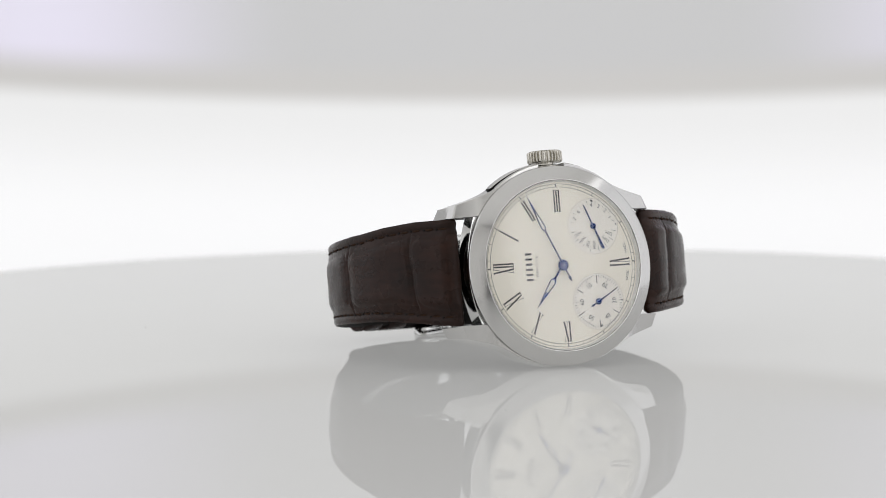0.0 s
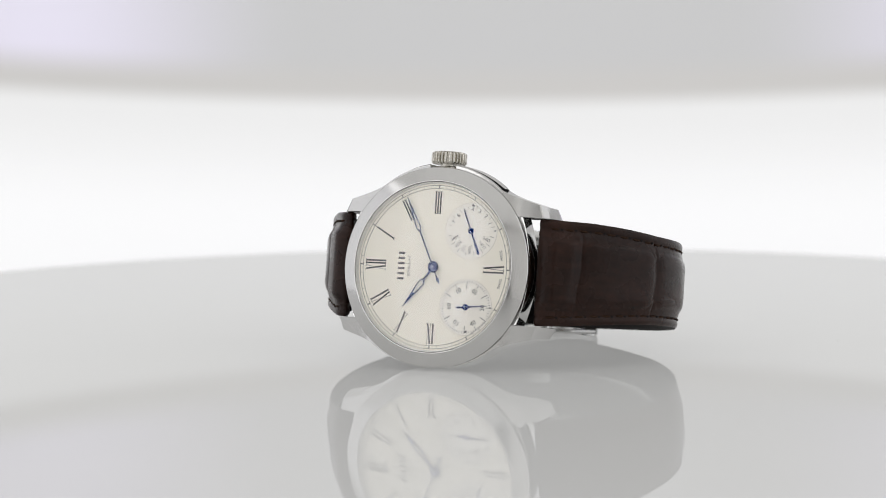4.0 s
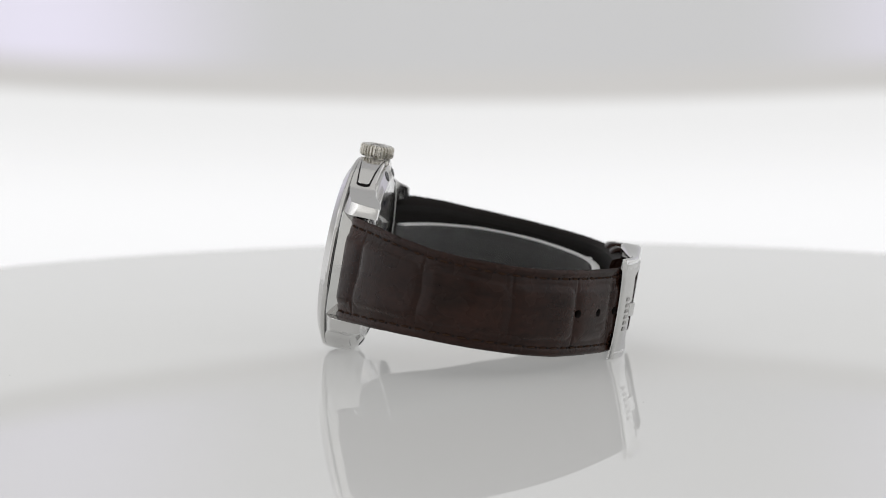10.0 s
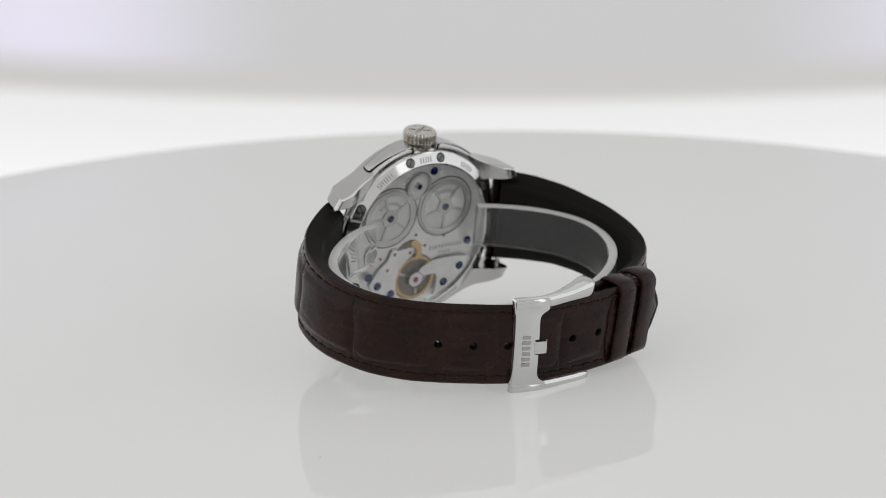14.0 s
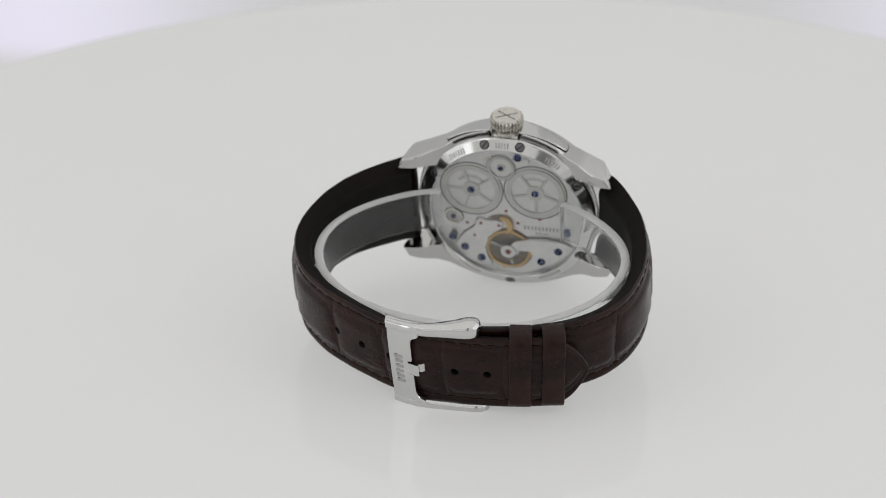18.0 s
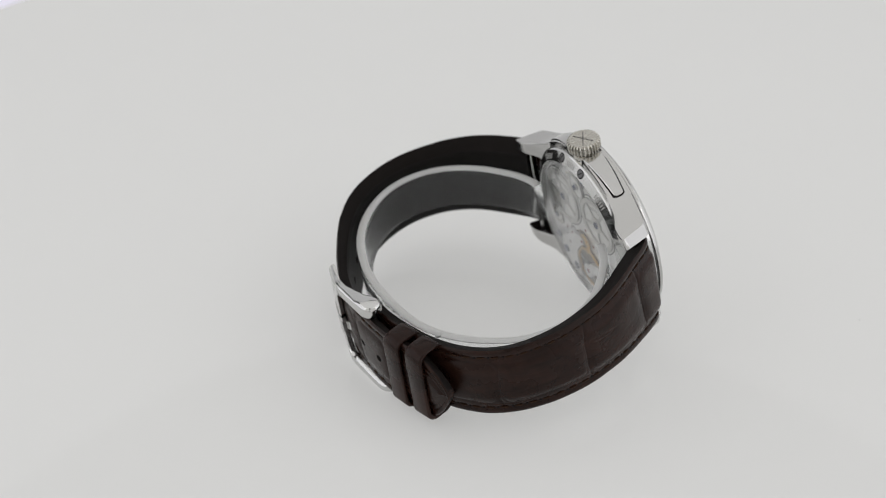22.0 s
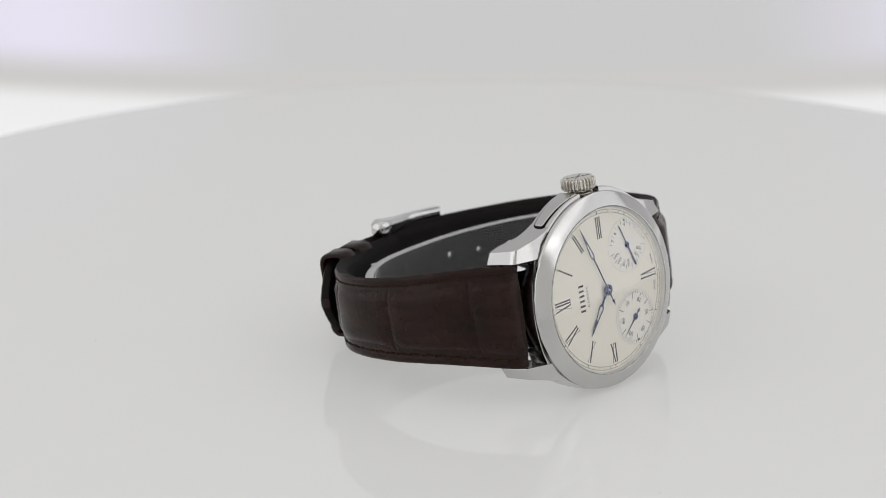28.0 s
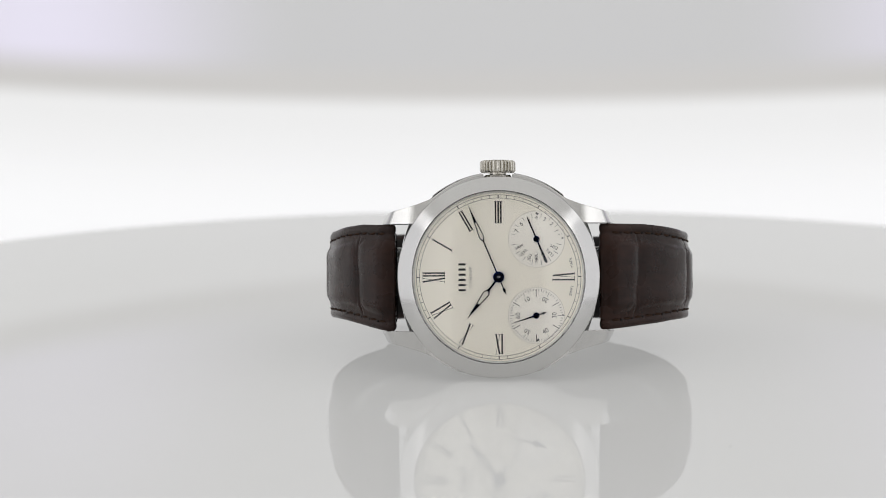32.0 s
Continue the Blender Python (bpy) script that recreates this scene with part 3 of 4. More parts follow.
def pointers(dial):
    """Hour, minute, day and seconds pointers; returns those that go."""
    part("hour_pointer", lathe([(0, 0.02), (0.95, 0.02), (0.95, 0.2), (0, 0.2)], 32, bm=hand_outline(3.0, 3.85, 0.66, 6.4, 9.8, 0.36, 0.04, 0.16)),
                BLUED, WATCH, "blued steel lance-shaped hour pointer", m=at_mm(0, 0.05, 0, 0, -232.6, 0))
    bm = hand_outline(7.3, 8.1, 0.52, 11.2, 14.6, 0.22, -0.16, -0.06)
    prism([(-0.5, -0.13), (-2.2, -0.09), (-2.2, 0.09), (-0.5, 0.13)], -0.16, -0.06, bm)
    prism([(-2.2, 0.0), (-2.55, -0.3), (-3.65, 0.0), (-2.55, 0.3)], -0.16, -0.06, bm)
    lathe([(0.0, -0.26), (0.95, -0.25), (1.06, -0.2), (1.08, -0.1), (1.08, 0.0), (0, 0.0)], 40, bm=bm)
    minute = part("minute_pointer", bm, BLUED, WATCH, "blued steel lance-shaped minute pointer", smooth=12)
    part("pin", lathe([(0, -0.48), (0.22, -0.46), (0.28, -0.38), (0.28, -0.3), (0, -0.3)], 24), STEEL, minute)
    # day and reserve pointer, two-ended
    bm = prism([(-0.3, -0.10), (3.6, -0.13), (4.6, 0.0), (3.6, 0.13), (-0.3, 0.10)], 0.30, 0.36)
    prism([(0.3, -0.12), (-2.0, -0.17), (-4.7, -0.24), (-4.9, 0), (-4.7, 0.24), (-2.0, 0.17), (0.3, 0.12)], 0.30, 0.36, bm)
    lathe([(0, 0.2), (0.5, 0.205), (0.6, 0.28), (0.6, 0.4), (0, 0.4)], 32, bm=bm)
    part("day_pointer", bm, BLUED, WATCH, "blued steel two-ended day pointer", smooth=12, m=at_mm(SUB_A[0], 0, SUB_A[1], 0, -113, 0))
    bm = prism([(0.3, -0.16), (4.5, -0.035), (4.5, 0.035), (0.3, 0.16)], 0.30, 0.36)
    prism([(-0.3, -0.09), (-1.1, -0.12), (-1.4, -0.24), (-2.05, 0.0), (-1.4, 0.24), (-1.1, 0.12), (-0.3, 0.09)], 0.30, 0.36, bm)
    lathe([(0, 0.2), (0.52, 0.205), (0.62, 0.28), (0.62, 0.4), (0, 0.4)], 32, bm=bm)
    second = part("seconds_pointer", bm, BLUED, WATCH, "blued steel small seconds pointer", smooth=12)
    return minute, second


def wheel(name, cx, cz, r, d, parent, mat, spokes=5, phase=0, teeth=60):
    """A toothed wheel with a rim, spokes and a blued screw in its middle, seen from the back."""
    bm = bmesh.new()
    n = teeth * 4
    rim = [r + (0.14 if (i // 2) % 2 else 0.0) for i in range(n)]
    rings = []
    for rr, dd in ((None, d - 0.35), (None, d), (r * 0.84, d), (r * 0.84, d - 0.35)):
        rings.append([(cx + (rim[i] if rr is None else rr) * math.cos(2 * math.pi * i / n), dd, cz + (rim[i] if rr is None else rr) * math.sin(2 * math.pi * i / n)) for i in range(n)])
    loft(rings + [rings[0]], bm, caps=False)
    for k in range(spokes):
        a = 360 * k / spokes + phase
        x, z = polar(r * 0.5, a, cx, cz)
        bar(x, z, r * 0.8, r * 0.085, a, d - 0.3, d - 0.05, bm)
    lathe([(0, d - 0.35), (r * 0.3, d - 0.35), (r * 0.3, d), (0, d)], 32, bm=bm, centre=(cx, cz))
    ob = part(name, bm, mat, parent)
    screw(cx, cz, d, max(0.55, r * 0.13), ob)
    return ob


def screw(cx, cz, d, r, parent, mat=None):
    s = part("screw", lathe([(0, d), (r * 0.85, d + 0.22), (r, d + 0.15), (r, d - 0.05), (0, d - 0.05)], 20, centre=(cx, cz)), mat or BLUED, parent)
    return s


def on_ring(a, r):
    """A place on the sloping face of the back ring, at angle a and radius r."""
    return pose(0, 0, 0, 0, -a, 0) @ at_mm(r, 8.05 - (r - 16.3) * 0.50, 0, 0, 0, -26.6)


def movement():
    """The works behind the glass back."""
    plate = part("movement_plate", lathe([(0, 6.7), (16.3, 6.7), (16.3, 6.2), (0, 6.2)], 96), PLATE, WATCH, "rhodium-plated movement plate")
    ring = part("case_back", lathe([(16.0, 6.75), (16.0, 7.9), (16.1, 8.05), (16.3, 8.05), (18.25, 7.07), (18.42, 6.9), (18.5, 6.7), (18.5, 6.3), (16.0, 6.3)], 160), STEEL, WATCH, "polished steel case back ring", smooth=16)
    for a in (76.5, 101.0, 29.5, 149.5, -30.5, 210.3, -90.0):
        head = part("screw", lathe([(0, 0.16), (0.7, 0.15), (0.82, 0.06), (0.82, -0.4), (0, -0.4)], 24), DARK_STEEL, ring, m=on_ring(a, 17.4))
        part("slot", bar(0, 0, 1.5, 0.2, 40, 0.15, 0.19), DARK_GAP, head, smooth=0)
        part("screw_well", lathe([(0.8, 0.03), (1.02, 0.03), (1.02, -0.2), (0.8, -0.2)], 24), DARK_GAP, head)
    # engraved writing on the ring, as plain bars
    for a0, n in ((88.7, 5), (54.5, 7), (125.5, 6), (0, 8), (180, 8), (240, 9), (300, 9)):
        for k in range(n):
            part("engraved_bar", bar(0, 0, 1.15, 0.30, 0, -0.05, 0.012), ENGRAVED, ring, smooth=0, m=on_ring(a0 + (k - (n - 1) / 2) * 2.0, 17.15))
    # barrels and wheels
    for name, x, z, r, phase in (("barrel_wheel", 7.45, 5.0, 5.95, 0), ("barrel_wheel", -6.0, 5.5, 5.95, -90), ("crown_wheel", 1.0, 11.1, 2.8, 0), ("click_wheel", 11.6, -2.4, 1.9, 0)):
        part("recess", lathe([(0, 6.72), (r * 1.10, 6.72), (r * 1.10, 6.66), (0, 6.66)], 64, centre=(x, z)), FROST, plate)
        # a dark ring stands in for the shadow round each wheel
        part("shadow_ring", lathe([(r * 1.08, 6.76), (r * 1.13, 6.76), (r * 1.13, 6.66), (r * 1.08, 6.66)], 64, centre=(x, z)), DARK_STEEL, plate)
        wheel(name, x, z, r, 7.15, plate, WHEEL if r > 2 else CROWN_STEEL, 5 if r > 3 else 0, phase)
    for x, z, n, r0 in ((7.45, 5.0, 11, 3.2), (-6.0, 5.5, 9, 3.5)):
        for k in range(n):
            g = 90 + (k - (n - 1) / 2) * 9.5
            bx, bz = polar(r0, g, x, z)
            part("engraved_bar", bar(bx, bz, 0.75, 0.30, g, 6.73, 6.75), ENGRAVED, plate, smooth=0)
    # balance with its cock
    bx, bz = 0.1, -9.5
    balance = part("balance_wheel", lathe([(4.2, 6.9), (4.7, 6.9), (4.7, 7.2), (4.2, 7.2)], 64, centre=(bx, bz)), GOLD, plate, "gilt balance wheel")
    for a in (20, 140, 260):
        x, z = polar(2.1, a, bx, bz)
        part("spoke", bar(x, z, 4.0, 0.5, a, 6.95, 7.15), WHEEL, balance)
    for k in range(8):
        x, z = polar(4.85, 45 * k + 12, bx, bz)
        part("timing_weight", lathe([(0, 7.16), (0.3, 7.16), (0.3, 6.95), (0, 6.95)], 12, centre=(x, z)), GOLD, balance)
    coil = [polar(0.7 + 0.028 * k, 24 * k, bx, bz) for k in range(64)]
    rings = [[(x + o * math.cos(radians(24 * k)), d, z + o * math.sin(radians(24 * k))) for o, d in ((-0.05, 7.22), (0.05, 7.22), (0.05, 7.34), (-0.05, 7.34))] for k, (x, z) in enumerate(coil)]
    part("hairspring", loft(rings), DARK_STEEL, balance)
    part("well", lathe([(0, 6.73), (5.15, 6.73), (5.15, 6.67), (0, 6.67)], 64, centre=(bx, bz)), WELL, plate)
    part("jewel_setting", lathe([(0.62, 7.74), (0.9, 7.86), (1.5, 7.84), (1.65, 7.74), (1.65, 7.6), (0.62, 7.6)], 32, centre=(bx, -9.8)), PLATE, plate)
    # the cock: a round head, an arm along the top and a body with two screws, open between head and body
    head = [polar(1.85, a, bx, -9.8) for a in range(110, 331, 20)]
    cock = head + [(-1.9, -10.3), (-2.4, -9.2), (-4.6, -9.1), (-5.1, -10.0), (-5.2, -12.0), (-4.6, -14.0), (-7.0, -13.0), (-9.4, -11.8), (-11.3, -10.0), (-13.3, -7.2), (-12.2, -6.4), (-7.8, -6.0), (-3.9, -6.4), (-1.6, -6.9)]
    part("balance_cock", bevelled(prism(cock, 7.2, 7.75), 0.12), PLATE, plate, "bevelled steel balance cock")
    bridge = [(11.4, -9.4), (9.5, -6.4), (7.1, -4.3)] + [polar(1.15, a, 5.7, -3.3) for a in (-10, 30, 70, 110, 140)] + [(4.4, -2.6), (2.4, -2.3), (1.2, -2.6), (1.3, -4.2), (2.9, -5.3), (4.4, -7.0), (5.0, -9.5), (4.6, -12.0), (3.6, -13.9), (5.9, -14.3), (9.4, -12.4)]
    part("train_bridge", bevelled(prism(bridge, 6.72, 7.35), 0.12), PLATE, plate)
    part("bridge_joint", prism([(x + (0.16 if x > 5 else 0.0), z + 0.12) for x, z in bridge[:-2]] + bridge[-2:], 6.70, 6.745), GREY_INK, plate)
    # escapement: a gilt pallet bridge that curves down to the balance, its end in shade
    sweep = []
    for a in range(-70, 121, 10):
        w = 0.5 + 0.45 * math.sin(radians(max(0.0, min(180.0, (a + 70) * 0.95))))
        sweep.append([(0.9 - q * math.cos(radians(a)), d, -3.5 + 1.25 * q * math.sin(radians(a))) for q, d in ((1.6 - w, 7.0), (1.6 - w, 7.25), (1.6, 7.42), (1.6 + w * 0.4, 7.25), (1.6 + w * 0.4, 7.0))])
    part("pallet_bridge", loft(sweep), GOLD, plate, "gilt curved bridge", smooth=40)
    part("pallet_recess", prism([(4.6, -2.3), (3.4, -1.4), (1.8, -0.9), (0.6, -1.2), (1.0, -2.3), (2.4, -2.2)], 6.71, 6.76), WELL, plate)
    for x, z in ((-10.6, -8.4), (-6.9, -11.5), (5.9, -12.2), (11.8, -7.4), (9.4, -9.8), (-12.7, -3.4), (-2.5, 13.9)):
        screw(x, z, 7.75 if x < 0 and z < -5 else 7.35 if z < -5 else 6.8, 0.88, plate)
    for x, z, d in ((5.7, -3.3, 7.40), (1.9, -3.5, 7.40), (0.4, 0.0, 6.76), (-6.7, -1.3, 6.76), (7.2, -6.6, 7.40), (-2.0, -2.8, 6.76), (8.8, -4.0, 6.76)):
        part("jewel", lathe([(0, d), (0.26, d), (0.36, d - 0.05), (0.36, 6.7), (0, 6.7)], 16, centre=(x, z)), RUBY, plate)
    part("balance_jewel", lathe([(0, 7.84), (0.5, 7.82), (0.64, 7.74), (0.64, 7.6), (0, 7.6)], 24, centre=(bx, -9.8)), RUBY, plate, "pale ruby bearing")
    spring = [(4.6, 12.6), (3.9, 13.4), (2.9, 13.9), (2.8, 13.6), (3.6, 13.0), (4.2, 12.4)]
    part("click_spring", bevelled(prism(spring, 6.72, 7.05), 0.05), CROWN_STEEL, plate)
    part("stud", lathe([(0, 7.2), (0.7, 7.15), (0.8, 7.0), (0.8, 6.7), (0, 6.7)], 24, centre=(-4.3, 13.3)), FROST, plate)
    # writing on the plate, as plain bars
    for k in range(11):
        part("engraved_bar", bar(-3.5 - 0.76 * k, -3.7, 0.40, 0.95, 0, 6.70, 6.72), ENGRAVED, plate, smooth=0)
    for k in range(5):
        part("engraved_bar", bar(-5.9 - 0.62 * k, -4.95, 0.32, 0.45, 0, 6.70, 6.72), ENGRAVED, plate, smooth=0)
    part("back_glass", lathe([(0, 8.25), (12, 8.18), (16.02, 7.95), (16.02, 7.7), (12, 7.98), (0, 8.05)], 96), GLASS, WATCH, "clear glass in the case back").visible_shadow = False


# ---------------------------------------------------------------- strap
# plan of each half as (x, depth) of its outer face, from the lug to its end
LONG = [(19.6, 6.2), (19.3, 5.0), (20.1, 4.2), (22.8, 5.3), (27.4, 9.1), (32.5, 14.1), (36.3, 20.5), (38.0, 28.0), (37.2, 35.1), (34.0, 42.0), (29.0, 47.2), (23.9, 50.7), (18.2, 53.8),
        (12.0, 56.6), (6.0, 58.3), (0.0, 58.8), (-6.0, 58.7), (-12.0, 58.0), (-17.8, 56.7), (-22.4, 55.4), (-26.4, 53.7)]
SHORT = [(-19.9, 6.0), (-19.55, 4.7), (-20.3, 3.7), (-22.7, 5.1), (-26.6, 10.5), (-30.6, 17.5), (-32.9, 25.5), (-33.3, 33.0), (-31.9, 40.0), (-28.6, 45.7), (-23.4, 50.2), (-17.6, 53.0),
         (-12.0, 54.6), (-7.0, 55.6), (-3.2, 56.0)]
# width of the strap and height of its middle, by depth behind the dial
STRAP_Y = [4, 10, 16, 22, 30, 38, 48, 60]
STRAP_W = [20.3, 19.4, 18.1, 17.1, 16.7, 16.6, 16.9, 16.9]
STRAP_Z = [0.0, 0.4, 0.5, 0.4, 0.3, 0.2, 0.1, 0.25]
SHORT_LIFT = [0.0, 0.3, 0.5, 0.5, 0.5, 0.5, 0.4, 0.3]


def strap_middle(y, sign):
    return np.interp(y, STRAP_Y, STRAP_Z) + (np.interp(y, STRAP_Y, SHORT_LIFT) if sign < 0 else 0.0)


def strap_half_width(y, sign):
    return np.interp(y, STRAP_Y, STRAP_W) / 2 * (np.interp(y, [25, 42], [1.0, 0.95]) if sign < 0 else 1.0)


def strap_frame(path):
    out = []
    for i, p in enumerate(path):
        t = (path[min(i + 1, len(path) - 1)] - path[max(i - 1, 0)]).normalized()
        out.append((p, t))
    return out


def strap_half(name, points, sign, thick, cuts, tip, label, holes=()):
    """One half of the strap: a padded band with crocodile scales pressed into it. sign: which way is out."""
    n, m = 560, 84
    path, run = smooth_path([(x, y, 0) for x, y in points], n)
    rings = []
    marks = [-6.0] + cuts + [run + 6.0]
    for i, (p, t) in enumerate(strap_frame(path)):
        s = run * i / (n - 1)
        out = Vector((t.y, -t.x, 0)) * sign
        half, mid = strap_half_width(p.y, sign), strap_middle(p.y, sign)
        if tip and run - s < 9.0:
            half *= max(0.12, max(0.0, 1 - ((9.0 - (run - s)) / 9.3) ** 2.2) ** 0.8)
        th = min(1.2 + 1.1 * s, np.interp(i / (n - 1), [0, 0.35, 0.65, 1], thick))
        nose = min(1.0, max(0.0, (s - 1.2) / 4.5))
        nose = nose * nose * (3 - 2 * nose)
        pad = (0.30 * th - 0.45) * nose
        face, back = [], []
        for k in range(m + 1):
            v = -1 + 2 * k / m
            z = v * half
            e = half - abs(z)
            # rounded rim, sunk seam, then the padded middle
            rise = min(1.0, max(0.0, (e - 1.9) / 2.6))
            h = -0.34 * max(0.0, 1 - e / 0.7) ** 2 - 0.16 * math.exp(-((e - 1.7) / 0.42) ** 2) + pad * rise * rise * (3 - 2 * rise)
            # each scale is a cushion with rounded corners, between gutters
            sw = s - 0.45 * math.sin(v * 2.2 + s * 0.05) - 0.10 * math.sin(v * 9 + 1.3 * sign)
            gap = min(abs(sw - c) for c in marks) - 0.5
            side = e - 3.1 - 0.25 * math.sin(s * 0.31 + (1 if v > 0 else 3))
            rim_d = min(gap, side) if min(gap, side) < 0 or max(gap, side) > 2.2 else 2.2 - math.hypot(2.2 - min(gap, 2.2), 2.2 - min(side, 2.2))
            lift = min(1.0, max(0.0, rim_d / 2.4))
            h += 0.26 * nose * lift * (2 - lift) - 0.06 * math.exp(-(rim_d / 0.34) ** 2)
            if e > 0.9:
                h -= 0.24 * math.exp(-((gap + 0.5) / 0.26) ** 2) * min(1.0, (e - 0.9) / 0.6) * (0.3 + 0.7 * min(1.0, max(0.0, (e - 2.2) / 1.2)))
            fold = noise.noise(Vector((s * 0.07, z * 0.55 + 0.25 * math.sin(s * 0.35), 21 + sign)))
            if rim_d > 0.5:
                h -= 0.09 * math.exp(-(fold / 0.03) ** 2) * min(1.0, max(0.0, 2.5 * noise.noise(Vector((s * 0.12, 5.0, sign * 3.0 + z * 0.12)))))
            h += 0.06 * noise.noise(Vector((s * 0.22, z * 0.30, 3 + sign))) + 0.008 * noise.noise(Vector((s * 1.6, z * 1.6, 9)))
            q = p + out * h
            face.append((q.x, q.y, mid + z))
            r = p - out * (th - 0.25 * max(0.0, 1 - e / 1.2))
            back.append((r.x, r.y, mid + z * (1 - 0.040 * th)))
        rings.append(face + back[::-1])
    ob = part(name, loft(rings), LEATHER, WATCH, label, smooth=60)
    ob.data.materials.append(LINING), ob.data.materials.append(EDGE)
    for poly in ob.data.polygons:
        c = poly.index
        if c < (n - 1) * 2 * (m + 1):
            k = c % (2 * (m + 1))
            poly.material_index = 0 if k < m else 2 if k == m or k == 2 * m + 1 else 1
    if holes:
        bm = bmesh.new()
        for x, y in holes:
            i, s = arc_near(path, run, x, y)
            t = (path[min(i + 2, n - 1)] - path[i - 2]).normalized()
            one = lathe([(0, -1.5), (0.80, -1.5), (0.80, 3.4), (0, 3.4)], 18)
            mat = Matrix.Translation((path[i].x, path[i].y, np.interp(path[i].y, STRAP_Y, STRAP_Z))) @ Matrix.Rotation(math.atan2(t.y, t.x), 4, "Z")
            bmesh.ops.transform(one, matrix=mat, verts=one.verts)
            tmp = bpy.data.meshes.new("tmp")
            one.to_mesh(tmp)
            one.free()
            bm.from_mesh(tmp)
            bpy.data.meshes.remove(tmp)
        cutter = part("cutter", bm, EDGE, WATCH)
        mod = ob.modifiers.new("holes", "BOOLEAN")
        mod.operation, mod.object, mod.solver = "DIFFERENCE", cutter, "EXACT"
        bpy.context.view_layer.update()
        me = bpy.data.meshes.new_from_object(ob.evaluated_get(bpy.context.evaluated_depsgraph_get()))
        ob.modifiers.clear()
        ob.data = me
        bpy.data.objects.remove(cutter)
    return ob, path, run


def stitches(strap, path, run, sign, start, stop):
    """Single stitches along both edges."""
    rings = []
    for x, r in ((-0.80, 0.05), (-0.66, 0.13), (-0.35, 0.18), (0, 0.19), (0.35, 0.18), (0.66, 0.13), (0.80, 0.05)):
        rings.append([(x, r * math.cos(b), 1.1 * r * math.sin(b)) for b in [2 * math.pi * k / 7 for k in range(7)]])
    first = part("stitch", loft(rings), THREAD, strap)
    slot = part("needle_hole", lathe([(0, -0.05), (0.2, -0.04), (0.2, 0.25), (0, 0.25)], 8), DARK_GAP, strap)
    n, s, used = len(path), start, False
    while s < stop:
        i = int(s / run * (n - 1))
        p, t = path[i], (path[min(i + 2, n - 1)] - path[max(i - 2, 0)]).normalized()
        out = Vector((t.y, -t.x, 0)) * sign
        half, mid = strap_half_width(p.y, sign), strap_middle(p.y, sign)
        for v in (-1, 1):
            q = p - out * 0.10
            m = Matrix.Translation((q.x * MM, q.y * MM, (mid + v * (half - 1.7)) * MM)) @ Matrix.Rotation(math.atan2(t.y, t.x), 4, "Z") @ pose(0, 0, 0, 0, 4.0 * v, 0)
            h = Matrix.Translation((q.x * MM + t.x * 1.25 * MM, q.y * MM + t.y * 1.25 * MM, (mid + v * (half - 1.7)) * MM)) @ Matrix.Rotation(math.atan2(t.y, t.x) + (0 if sign > 0 else math.pi), 4, "Z")
            if used:
                place("stitch", first.data, strap, m=m), place("needle_hole", slot.data, strap, m=h)
            else:
                first.matrix_basis, slot.matrix_basis, used = m, h, True
        s += 2.85


def arc_near(path, run, x, y):
    i = min(range(len(path)), key=lambda k: (path[k].x - x) ** 2 + (path[k].y - y) ** 2)
    return i, run * i / (len(path) - 1)


